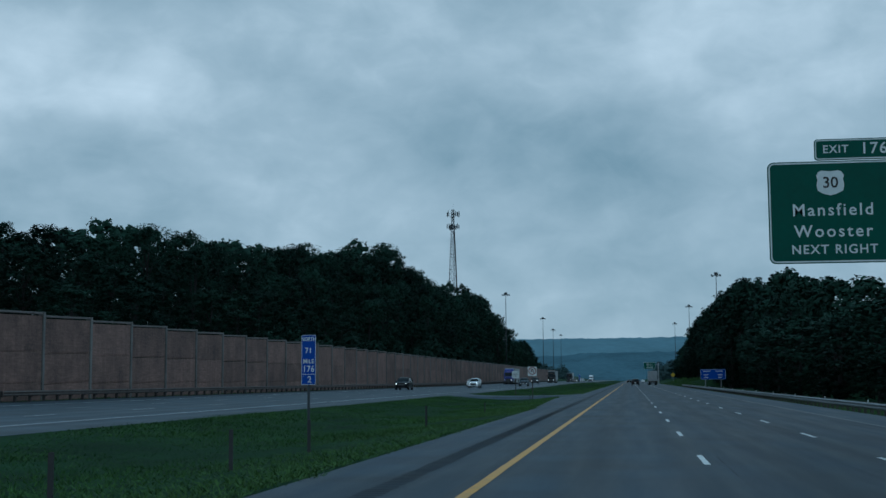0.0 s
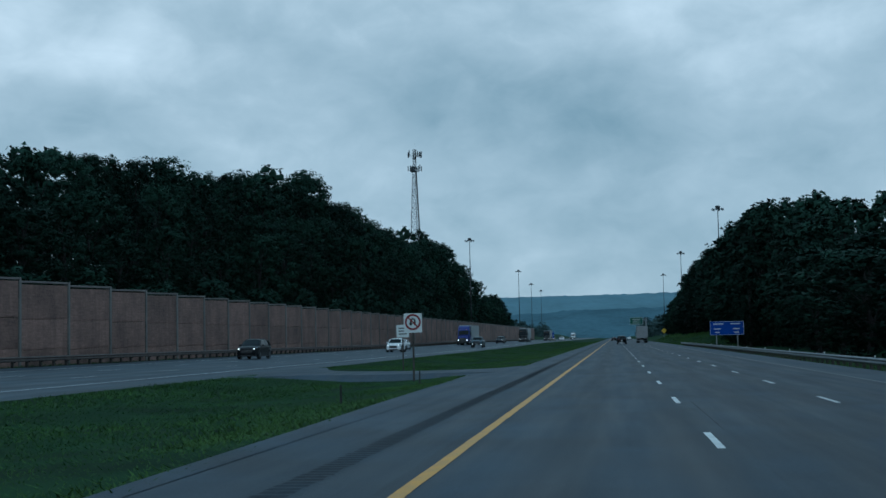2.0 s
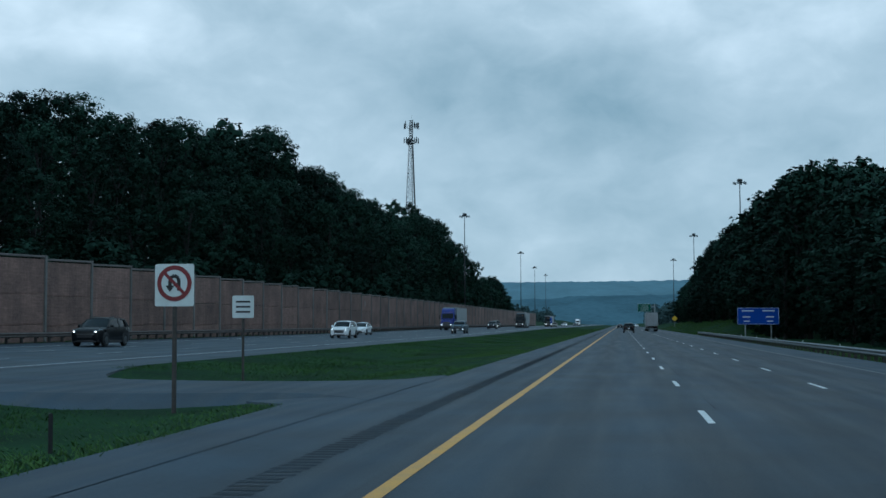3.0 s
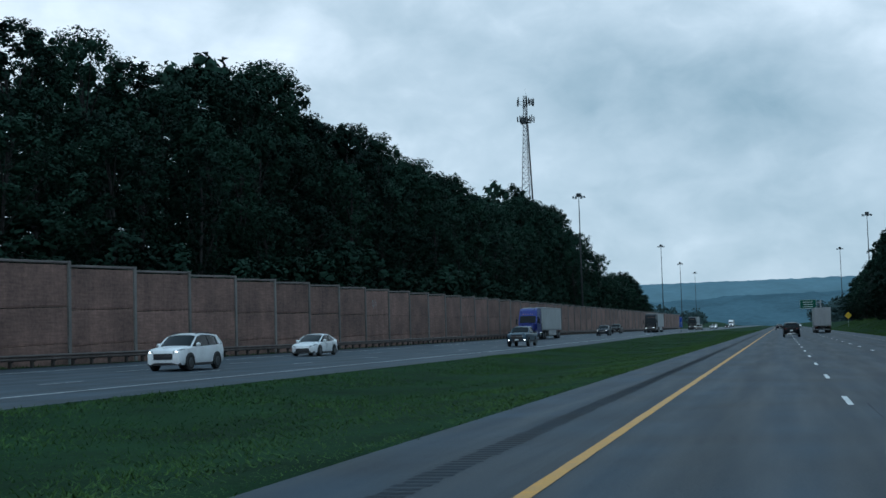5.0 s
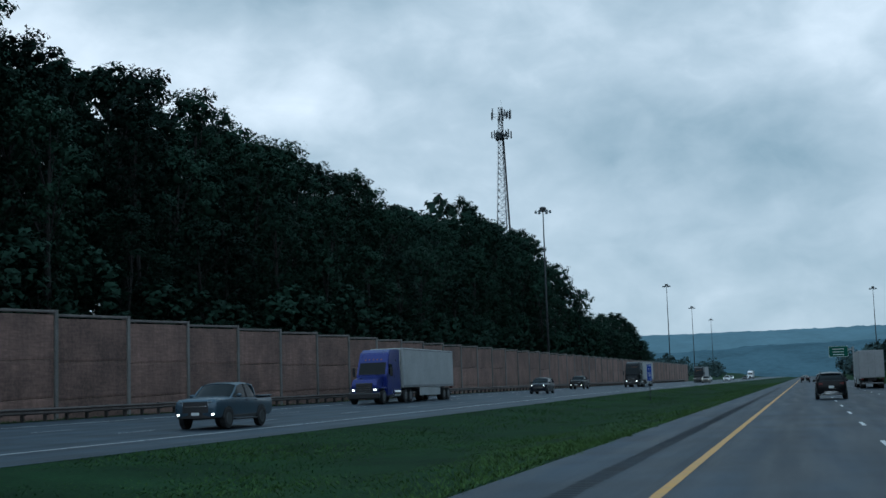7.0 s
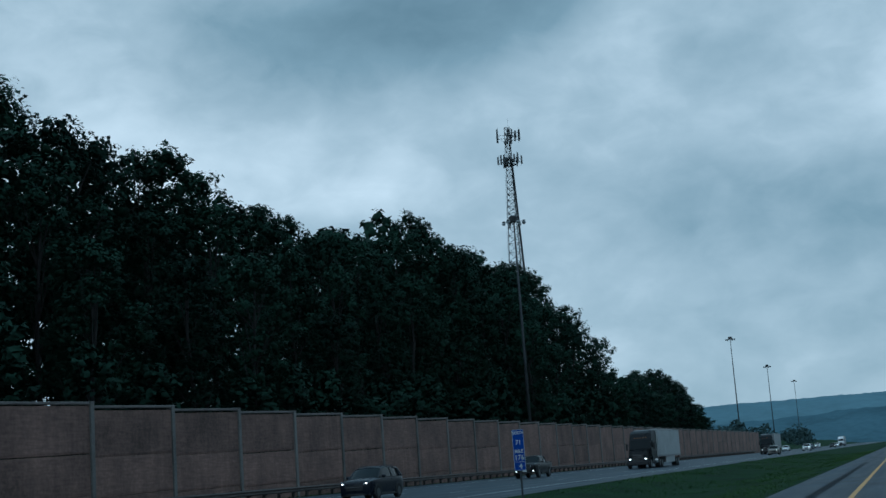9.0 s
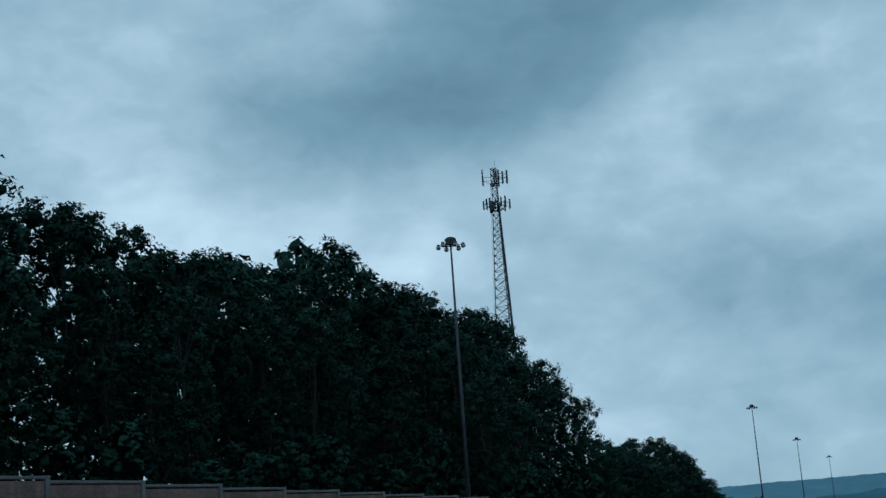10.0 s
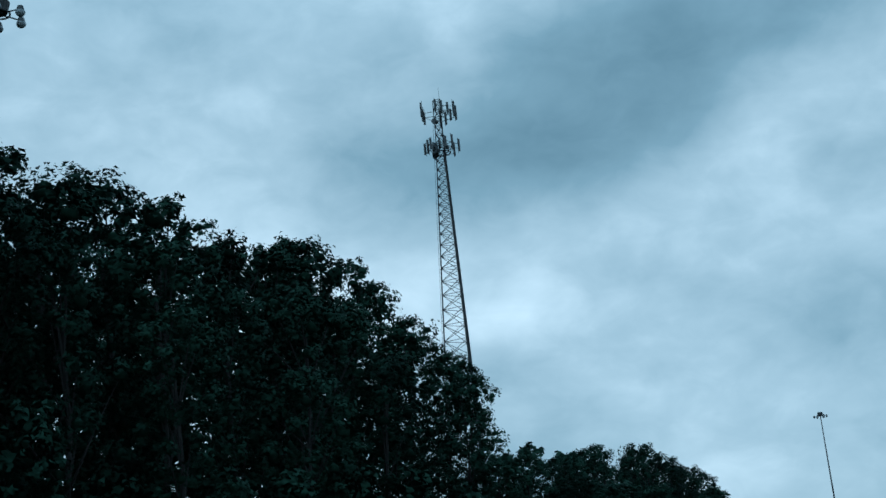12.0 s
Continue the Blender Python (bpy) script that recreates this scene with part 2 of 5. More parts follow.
M_POLE = mat("dark_weathered_pole_steel", (0.060, 0.066, 0.072), 0.7, metal=0.2, var=0.2, scale=0.8, fine=9, spec=0.2)
M_STEEL = mat("galvanised_tower_steel", (0.026, 0.034, 0.041), 0.65, metal=0.1, var=0.2, scale=0.8, fine=9, spec=0.25)
M_CABLE = mat("black_cable_jacket", (0.012, 0.014, 0.017), 0.6, var=0.2, scale=2, fine=10)
M_ANTENNA = mat("grey_antenna_housing", (0.040, 0.050, 0.058), 0.55, var=0.12, scale=1, fine=8)
M_LAMP = mat("dark_lamp_housing", (0.045, 0.05, 0.055), 0.6, metal=0.1, var=0.2, scale=2, fine=10)
M_LENS = mat("clear_lamp_lens", (0.26, 0.29, 0.31), 0.3, var=0.08, scale=2, fine=10)
M_GREEN = mat("green_sign_sheeting", (0.004, 0.070, 0.048), 0.45, var=0.10, scale=0.6, fine=5, spec=0.15)
M_BLUE = mat("blue_sign_sheeting", (0.004, 0.050, 0.32), 0.45, var=0.08, scale=0.8, fine=5, spec=0.2)
M_SIGNWHITE = mat("white_sign_sheeting", (0.60, 0.64, 0.64), 0.45, var=0.06, scale=1, fine=8)
M_SIGNBLACK = mat("black_sign_ink", (0.012, 0.012, 0.013), 0.5, var=0.1, scale=1, fine=8)
M_SIGNRED = mat("red_sign_ink", (0.17, 0.014, 0.018), 0.45, var=0.1, scale=1, fine=8)
M_SIGNYELLOW = mat("yellow_sign_sheeting", (0.62, 0.40, 0.02), 0.45, var=0.06, scale=1, fine=8)
M_ALU = mat("bare_aluminium_back", (0.34, 0.35, 0.36), 0.5, metal=0.7, var=0.1, scale=1, fine=9)
M_BARK = mat("wet_dark_bark", (0.020, 0.019, 0.018), 0.9, var=0.3, scale=1.5, fine=12, bump=0.5)
M_LEAF = mat("summer_leaves", (0.019, 0.044, 0.030), 0.7, var=0.35, scale=0.12, fine=1.5, island=0.04, per_object=0.28, dark=(0.005, 0.013, 0.010), spec=0.05)
M_LEAF_R = mat("summer_leaves_deep", (0.016, 0.037, 0.026), 0.7, var=0.35, scale=0.12, fine=1.5, island=0.04, per_object=0.28, dark=(0.005, 0.013, 0.010), spec=0.05)
M_SCRAWL = mat("faded_white_spray_paint", (0.30, 0.29, 0.28), 0.8, var=0.3, scale=2, fine=12)
M_RUBBER = mat("tyre_rubber", (0.018, 0.018, 0.019), 0.85, var=0.2, scale=4, fine=30)
M_RIM = mat("alloy_rim", (0.13, 0.135, 0.14), 0.35, metal=0.8, var=0.1, scale=4, fine=20)
M_GLASS = mat("dark_car_glass", (0.005, 0.008, 0.010), 0.12, var=0.1, scale=1, fine=5, spec=0.16)
M_TRIM = mat("black_plastic_trim", (0.020, 0.020, 0.022), 0.55, var=0.15, scale=3, fine=20)
M_CHROME = mat("chrome_trim", (0.55, 0.56, 0.57), 0.2, metal=1.0, var=0.05, scale=3, fine=15)
M_HEAD = glow("lit_headlamp", (1.0, 0.97, 0.9), 4.0)
M_TAIL = mat("red_tail_lens", (0.11, 0.008, 0.008), 0.35, var=0.1, scale=3, fine=15)
M_AMBER = mat("amber_marker_lens", (0.45, 0.16, 0.02), 0.3, var=0.1, scale=3, fine=15)
M_TRAILER = mat("white_trailer_panel", (0.37, 0.39, 0.40), 0.5, var=0.14, scale=0.5, fine=5)
M_TRAILER_GREY = mat("grey_trailer_panel", (0.30, 0.31, 0.32), 0.5, var=0.10, scale=0.5, fine=5)
# distance haze is painted into the bluish base colour of both rises
M_HILL_HAZE = mat("haze_tinted_far_hill", (0.132, 0.216, 0.256), 1.0, var=0.09, scale=0.010, fine=0.06, spec=0.0)
M_RISE_HAZE = mat("far_woods", (0.080, 0.140, 0.172), 1.0, var=0.16, scale=0.012, fine=0.12, spec=0.0)
# leaf colour made paler and bluer to stand for haze over the distance
M_FARLEAF_HAZE = mat("haze_tinted_far_leaves", (0.055, 0.088, 0.090), 0.9, var=0.3, scale=0.03, fine=0.4, island=0.3, spec=0.0)


def paint(name, color, metal=0.2, coat=0.22, spec=0.4):
    return mat(name, color, 0.30, metal=metal, var=0.10, scale=1.0, fine=10, coat=coat, spec=spec)


# ---- building helpers ----
def mesh_of(name, bm):
    me = bpy.data.meshes.new(name)
    bm.normal_update()
    bm.to_mesh(me)
    bm.free()
    return me


def part(name, bm, material, parent, label="", smooth=False, soft=False):
    """One bmesh (or mesh) as one mesh object under a thing or under a part."""
    me = bm if isinstance(bm, bpy.types.Mesh) else mesh_of(name, bm)
    if material and not me.materials:
        me.materials.append(material)
    if soft:
        for p in me.polygons:
            p.use_smooth = True
        me.set_sharp_from_angle(angle=radians(40))
    if smooth:
        for p in me.polygons:
            p.use_smooth = True
    ob = new(name, me)
    if parent:
        ob.parent = parent
    if label:
        ob["label"] = label
    return ob


def root(name, label, category, m=None, group="", kind=""):
    ob = new(name)
    ob.empty_display_size = 0.3
    if m is not None:
        ob.matrix_basis = m
    return tagged(ob, label, category, group, kind)


def box(x0, x1, y0, y1, z0, z1, bevel=0.0, bm=None):
    bm = bm or bmesh.new()
    r = bmesh.ops.create_cube(bm, size=1, matrix=Matrix.Translation(((x0 + x1) / 2, (y0 + y1) / 2, (z0 + z1) / 2)) @ Matrix.Diagonal((x1 - x0, y1 - y0, z1 - z0, 1)))
    if bevel:
        es = {e for v in r["verts"] for e in v.link_edges}
        bmesh.ops.bevel(bm, geom=list(es), offset=bevel, segments=1, affect="EDGES")
    return bm


def rod(a, b, r0, r1=None, sides=8, bm=None, caps=True):
    """A round bar from a to b, tapering from r0 to r1."""
    bm = bm or bmesh.new()
    a, b = Vector(a), Vector(b)
    d = b - a
    q = d.to_track_quat("Z", "Y").to_matrix().to_4x4()
    bmesh.ops.create_cone(bm, cap_ends=caps, segments=sides, radius1=r0, radius2=r0 if r1 is None else r1, depth=d.length,
                          matrix=Matrix.Translation((a + b) / 2) @ q)
    return bm


def tube(points, radii, sides=8):
    """A round bar in one skin through a row of points."""
    bm = bmesh.new()
    rings = []
    d = (Vector(points[-1]) - Vector(points[0])).to_track_quat("Z", "Y").to_matrix()
    for p, r in zip(points, radii):
        rings.append([bm.verts.new(Vector(p) + d @ Vector((r * math.cos(6.2832 * k / sides), r * math.sin(6.2832 * k / sides), 0))) for k in range(sides)])
    for a, b in zip(rings, rings[1:]):
        for k in range(sides):
            j = (k + 1) % sides
            bm.faces.new((a[k], a[j], b[j], b[k]))
    bm.faces.new(rings[0][::-1]); bm.faces.new(rings[-1])
    return bm


def prism(profile, half, bm=None, bevel=0.0):
    """A side outline of (y, z) points drawn out to both sides; half(z) is the half width at a height."""
    bm = bm or bmesh.new()
    lv = [bm.verts.new((-half(z), y, z)) for y, z in profile]
    rv = [bm.verts.new((half(z), y, z)) for y, z in profile]
    n = len(profile)
    fs = [bm.faces.new(lv), bm.faces.new(rv[::-1])]
    for i in range(n):
        j = (i + 1) % n
        fs.append(bm.faces.new((lv[j], lv[i], rv[i], rv[j])))
    bmesh.ops.recalc_face_normals(bm, faces=fs)
    if bevel:
        es = list({e for f in fs for e in f.edges})
        bmesh.ops.bevel(bm, geom=es, offset=bevel, segments=2, affect="EDGES", clamp_overlap=True)
    return bm


def sheet(name, xs, ys, zf, material, parent=None, label=""):
    """A surface over a grid of x and y, at the heights zf(x, y)."""
    verts = [(x, y, zf(x, y)) for y in ys for x in xs]
    w = len(xs)
    faces = [(j * w + i, j * w + i + 1, (j + 1) * w + i + 1, (j + 1) * w + i) for j in range(len(ys) - 1) for i in range(w - 1)]
    me = bpy.data.meshes.new(name)
    me.from_pydata(verts, [], faces)
    me.polygons.foreach_set("use_smooth", [True] * len(faces))
    me.materials.append(material)
    return part(name, me, None, parent, label)


def words(text, size, material, parent, x, z, y=-0.012, name="lettering", spacing=1.0, squeeze=1.0, bold=0.0):
    """Lettering that stands upright and reads from the south, centred on x, with its middle at z."""
    cu = bpy.data.curves.new("text", "FONT")
    cu.body, cu.size, cu.align_x, cu.align_y = text, size, "CENTER", "CENTER"
    cu.space_character, cu.offset, cu.resolution_u = spacing, bold, 3
    cu.extrude = 0.002
    tmp = bpy.data.objects.new("text", cu)
    me = bpy.data.meshes.new_from_object(tmp)
    bpy.data.objects.remove(tmp)
    bpy.data.curves.remove(cu)
    me.transform(Matrix.Translation((x, y, z)) @ Matrix.Rotation(radians(90), 4, "X") @ Matrix.Diagonal((squeeze, 1, 1, 1)))
    me.materials.clear()
    me.materials.append(material)
    return part(name, me, None, parent)


def plate(w, h, t, corner, bm=None, x=0, y=0, z=0):
    """A flat plate with rounded corners, upright, facing south."""
    bm = bm or bmesh.new()
    pts = []
    for cx, cz, a0 in ((w / 2 - corner, h / 2 - corner, 0), (-w / 2 + corner, h / 2 - corner, 90), (-w / 2 + corner, -h / 2 + corner, 180), (w / 2 - corner, -h / 2 + corner, 270)):
        for k in range(5):
            a = radians(a0 + 22.5 * k)
            pts.append((x + cx + corner * math.cos(a), z + cz + corner * math.sin(a)))
    f = [bm.verts.new((px, y, pz)) for px, pz in pts]
    g = [bm.verts.new((px, y + t, pz)) for px, pz in pts]
    bm.faces.new(f); bm.faces.new(g[::-1])
    for i in range(len(pts)):
        j = (i + 1) % len(pts)
        bm.faces.new((f[j], f[i], g[i], g[j]))
    bmesh.ops.recalc_face_normals(bm, faces=bm.faces[:])
    return bm


def border(w, h, wide, corner, x=0, y=-0.006, z=0, t=0.004):
    """A thin raised frame line along the edge of a plate."""
    def loop(ww, hh, c):
        out = []
        for cx, cz, a0 in ((ww / 2 - c, hh / 2 - c, 0), (-ww / 2 + c, hh / 2 - c, 90), (-ww / 2 + c, -hh / 2 + c, 180), (ww / 2 - c, -hh / 2 + c, 270)):
            out += [(x + cx + c * math.cos(radians(a0 + 22.5 * k)), z + cz + c * math.sin(radians(a0 + 22.5 * k))) for k in range(5)]
        return out
    bm = bmesh.new()
    a = [bm.verts.new((p, y, q)) for p, q in loop(w, h, corner)]
    b = [bm.verts.new((p, y, q)) for p, q in loop(w - 2 * wide, h - 2 * wide, max(0.01, corner - wide))]
    n = len(a)
    fs = [bm.faces.new((a[i], a[(i + 1) % n], b[(i + 1) % n], b[i])) for i in range(n)]
    r = bmesh.ops.extrude_face_region(bm, geom=fs)
    for v in r["geom"]:
        if isinstance(v, bmesh.types.BMVert):
            v.co.y += t
    bmesh.ops.recalc_face_normals(bm, faces=bm.faces[:])
    return bm


# ---- lie of the land ----
LANE = 3.66
X_YELLOW = -2.28
X_DASH1, X_DASH2, X_EDGE = X_YELLOW + LANE, X_YELLOW + 2 * LANE, X_YELLOW + 3 * LANE
X_GRASS = -5.25          # where the near shoulder meets the median
X_OPP = -18.6            # where the median meets the other carriageway
X_WALL = -37.16


def step(a, b, v):
    k = min(1.0, max(0.0, (v - a) / (b - a)))
    return k * k * (3 - 2 * k)


def land(x, y):
    """Height of the finished surface."""
    rise = 0.28 * step(250, 400, y)
    if x > 12.4:
        # past the guardrail's end a bank rises to the wood
        bank = step(296, 335, y) * 3.0 * step(12.6, 24, x)
        return max(-0.45 - 0.25 * step(12.4, 16, x) + 2.5 * step(18, 60, x), -0.45 + bank)
    if x > 11.4:
        return -0.16 - 0.29 * (x - 11.4)
    if x > X_DASH1:
        return -0.016 * (x - X_DASH1)
    if x > X_GRASS:
        return 0.0
    if x > X_OPP:
        k = (X_GRASS - x) / (X_GRASS - X_OPP)
        return -0.42 * math.sin(math.pi * k) ** 1.3 + rise * step(0.3, 1, k)
    if x > -36.2:
        return 0.026 * (X_OPP - x) + rise
    return 0.458 + rise + 6.0 * (1 - step(-80, -42, x))


def span(a, b, n):
    return [a + (b - a) * i / n for i in range(n + 1)]


def build_ground():
    xs = [-4500, -2500, -1200, -600, -300, -150, -90, -70, -55, -42, -37, -36.1, -36, -30, -24, -18.7, -18.5, -17, -15, -13, -11, -9, -7.5, -6.2, -5.35, -5.15,
          -3, 0, 4, 8, 11.3, 11.5, 12.4, 13.5, 16, 20, 30, 45, 60, 120, 300, 700, 1500, 3000, 4500]
    ys = [-600, -200, -80] + span(-40, 900, 188) + [1000, 1200, 1500, 2000, 2800, 3800, 4800]

    def z(x, y):
        paved = X_GRASS + 0.05 < x < 11.45 or -36.05 < x < X_OPP - 0.05
        wob = 0.05 * noise.noise((x * 0.4, y * 0.25, 1.3)) if -18.4 < x < -5.6 else 0
        return land(x, y) - (0.12 if paved else 0.0) + wob

    tagged(sheet("ground", xs, ys, z, M_GROUND), "grassy soil verges and median under overcast light", "ground", kind="structure")


build_ground()

YS = span(-40, 900, 94) + [1100, 1500, 2000]


def road_sheet(name, xs, material, label, lift=0.0):
    ob = sheet(name, xs, YS, lambda x, y: land(x, y) + lift, material)
    return tagged(ob, label, name.split("_")[0], kind="structure")


road_sheet("road", [X_YELLOW - 0.3, -1, 0, X_DASH1, X_DASH1 + 0.32], M_ROAD, "wet blue-grey asphalt of the inner motorway lane")
road_sheet("road_outer_lanes", [X_DASH1 + 0.32, 3, X_DASH2, 7, X_EDGE + 0.2], M_ROAD_MID, "older darker wet asphalt of the outer motorway lanes")
road_sheet("pavement_near_shoulder", [X_GRASS, -4.4, -3.4, X_YELLOW - 0.3], M_SHOULDER, "wet grey asphalt inner shoulder beside the median")
road_sheet("pavement_outer_shoulder", [X_EDGE + 0.2, 10, 11.4], M_SHOULDER, "wet grey asphalt outer shoulder beside the guardrail")
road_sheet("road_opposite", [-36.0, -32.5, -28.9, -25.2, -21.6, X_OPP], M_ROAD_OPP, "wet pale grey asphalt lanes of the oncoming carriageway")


def band(x, w, y0, y1, lift, wob, seed, n):
    """A long painted or tarred strip, slightly proud of the road, with uneven edges."""
    rnd = random.Random(seed)
    vs, fs = [], []
    for i, y in enumerate(span(y0, y1, n)):
        a, b = (rnd.uniform(-wob, wob) for _ in range(2))
        for xx in (x - w / 2 + a, x + w / 2 + b):
            vs.append((xx, y, land(xx, y) + lift))
        if i:
            k = 2 * i
            fs.append((k - 2, k - 1, k + 1, k))
    me = bpy.data.meshes.new("strip")
    me.from_pydata(vs, [], fs)
    return me


def build_markings():
    def line(name, me, material, label):
        me.materials.append(material)
        tagged(part(name, me, None, None), label, "road marking", kind="structure")
    line("trim_yellow_edge_line", band(X_YELLOW, 0.17, -40, 1500, 0.006, 0.006, 1, 1500), M_YELLOW, "solid yellow painted line along the inner lane")
    line("trim_white_edge_line", band(X_EDGE, 0.13, -40, 1500, 0.006, 0.012, 2, 1200), M_WHITE_WORN, "worn white painted line along the outer lane")
    line("trim_opposite_yellow_line", band(-21.6, 0.12, -40, 1500, 0.006, 0.006, 3, 700), M_WHITE, "pale painted edge line of the oncoming carriageway")
    line("trim_opposite_white_line", band(-32.6, 0.11, -40, 1500, 0.006, 0.006, 4, 700), M_WHITE, "white painted edge line beside the noise wall")
    rnd = random.Random(6)
    for name, x, wide in (("trim_tar_seam", X_DASH1 + 0.32, 0.020), ("trim_tar_seam_outer", X_DASH2 - 0.28, 0.016)):
        vs, fs, y = [], [], -20.0
        while y < 620:
            long = rnd.uniform(2.5, 11.0)
            piece = band(x + rnd.uniform(-0.02, 0.02), wide, y, y + long, 0.004, 0.009, rnd.random(), int(long) + 2)
            fs += [[k + len(vs) for k in p.vertices] for p in piece.polygons]
            vs += [v.co[:] for v in piece.vertices]
            bpy.data.meshes.remove(piece)
            y += long + rnd.uniform(3.0, 26.0)
        me = bpy.data.meshes.new("seam")
        me.from_pydata(vs, [], fs)
        line(name, me, M_RUMBLE, "broken dark sealed seam between two lanes")
    # milled rumble strip: a row of short worn grooves across the shoulder
    rnd = random.Random(8)
    vs, fs = [], []
    y = -30.0
    while y < 420:
        a, b, c = rnd.uniform(-0.03, 0.03), rnd.uniform(-0.03, 0.03), rnd.uniform(0.15, 0.21)
        k = len(vs)
        for px, py in ((-3.83 + a, y), (-3.43 + b, y + 0.01), (-3.44 + b, y + c), (-3.82 + a, y + c)):
            vs.append((px, py, land(px, py) + 0.004))
        fs.append((k, k + 1, k + 2, k + 3))
        y += 0.305
    me = bpy.data.meshes.new("rumble_strip")
    me.from_pydata(vs, [], fs)
    line("trim_rumble_strip", me, M_RUMBLE, "dark milled rumble strip along the inner shoulder")
    me = bpy.data.meshes.new("dash")
    me.from_pydata([(-0.06, -1.52, 0), (0.055, -1.52, 0), (0.06, 0, 0.001), (0.055, 1.52, 0), (-0.06, 1.52, 0), (-0.055, 0, 0.001)], [], [(0, 1, 2, 5), (5, 2, 3, 4)])
    me.materials.append(M_WHITE)
    for x, name, y_first in ((X_DASH1, "trim_dashes_inner", 1.52), (X_DASH2, "trim_dashes_outer", 1.9), (-25.26, "trim_dashes_opposite_inner", 4.0), (-28.92, "trim_dashes_opposite_outer", 4.0)):
        base = root(name, "row of white dashes between two lanes", "road marking", kind="structure")
        for k in range(-2, 68):
            ob = new("dash", me)
            y = y_first + 12.192 * k
            ob.location = (x, y, land(x, y) + 0.006)
            ob.parent = base


build_markings()

# ---- noise wall along the oncoming carriageway ----
POST_FIRST, POST_STEP, POST_COUNT = -2.855, 7.324, 92


def build_wall():
    wall = root("wall_noise_barrier", "brown brick-faced precast noise wall with grey posts", "noise wall", kind="structure")
    post = mesh_of("post", box(-0.19, 0.19, -0.14, 0.14, -0.3, 6.02, 0.025))
    post.materials.append(M_POST)
    cap = mesh_of("post_cap", box(-0.20, 0.20, -0.15, 0.15, 6.02, 6.08, 0.02))
    cap.materials.append(M_POST)
    clear = POST_STEP - 0.28

    def slant(bm):
        # the bays are level while the road falls away, so each one steps down at its post
        for v in bm.verts:
            v.co.z += 0.18 * ((v.co.y - 0.14) / clear - 0.62)

    def panel(z0, z1):
        bm = box(-0.09, 0.09, 0.14, 0.14 + clear, z0, z1, 0.02)
        # a shallow raised brick field on the face towards the road
        box(0.085, 0.105, 0.22, 0.06 + clear, z0 + 0.09, z1 - 0.09, 0.012, bm)
        slant(bm)
        me = mesh_of("panel", bm)
        me.materials.append(M_PANEL)
        return me
    low, mid, high = panel(-0.2, 1.55), panel(1.562, 3.5), panel(3.512, 5.78)
    bm = box(-0.13, 0.13, 0.14, 0.14 + clear, 5.86, 6.00, 0.02)
    slant(bm)
    cope = mesh_of("coping", bm)
    cope.materials.append(M_COPE)
    rnd = random.Random(11)
    for k in range(POST_COUNT):
        y = POST_FIRST + POST_STEP * k
        z = 0.1 * step(250, 400, y)
        for me, name, dz in ((post, "post", 0), (cap, "post_cap", 0), (low, "panel", 0), (mid, "panel", 0), (high, "panel", rnd.uniform(-0.02, 0.03)), (cope, "coping", 0)):
            if k == POST_COUNT - 1 and name in ("panel", "coping"):
                continue
            ob = new(name, me)
            ob.location = (X_WALL, y, z + dz)
            ob.parent = wall


build_wall()


def build_graffiti():
    """A faded painted scrawl on one panel, two looping strokes that spell nothing."""
    bm = bmesh.new()
    for stroke in ([(0.0, 0.55), (-0.28, 0.5), (-0.34, 0.1), (-0.1, -0.05), (0.06, 0.2), (0.05, 0.6), (0.02, -0.25)], [(0.75, 0.7), (0.5, 0.45), (0.42, -0.1), (0.55, 0.35), (0.85, 0.4), (0.8, -0.2)]):
        for (a, b), (c, d) in zip(stroke, stroke[1:]):
            t = Vector((0, c - a, d - b)); nrm = Vector((0, -t.z, t.y)).normalized() * 0.05
            p, q = Vector((0, a, b)), Vector((0, c, d))
            bm.faces.new([bm.verts.new(v) for v in (p - nrm, q - nrm, q + nrm, p + nrm)])
    ob = part("graffiti", bm, M_SCRAWL, None)
    ob.matrix_basis = pose(X_WALL + 0.112, 285.2, 4.35)
    tagged(ob, "faded pale painted scrawl on a noise wall panel", "graffiti", kind="structure")


build_graffiti()


# ---- guardrails ----
def w_rail(length, sway=0.0):
    """One length of W-section rail, facing +x, from y = 0 on."""
    prof = [(0.0, -0.155), (0.035, -0.14), (0.075, -0.10), (0.075, -0.06), (0.02, -0.02), (0.02, 0.02), (0.075, 0.06), (0.075, 0.10), (0.035, 0.14), (0.0, 0.155)]
    bm = bmesh.new()
    rows = []
    for y in (0.0, length):
        rows.append([bm.verts.new((px, y, pz)) for px, pz in prof] + [bm.verts.new((px - 0.008, y, pz)) for px, pz in prof[::-1]])
    n = len(rows[0])
    for i in range(n):
        j = (i + 1) % n
        bm.faces.new((rows[0][i], rows[0][j], rows[1][j], rows[1][i]))
    bm.faces.new(rows[0][::-1]); bm.faces.new(rows[1])
    bmesh.ops.recalc_face_normals(bm, faces=bm.faces[:])
    return mesh_of("rail", bm)


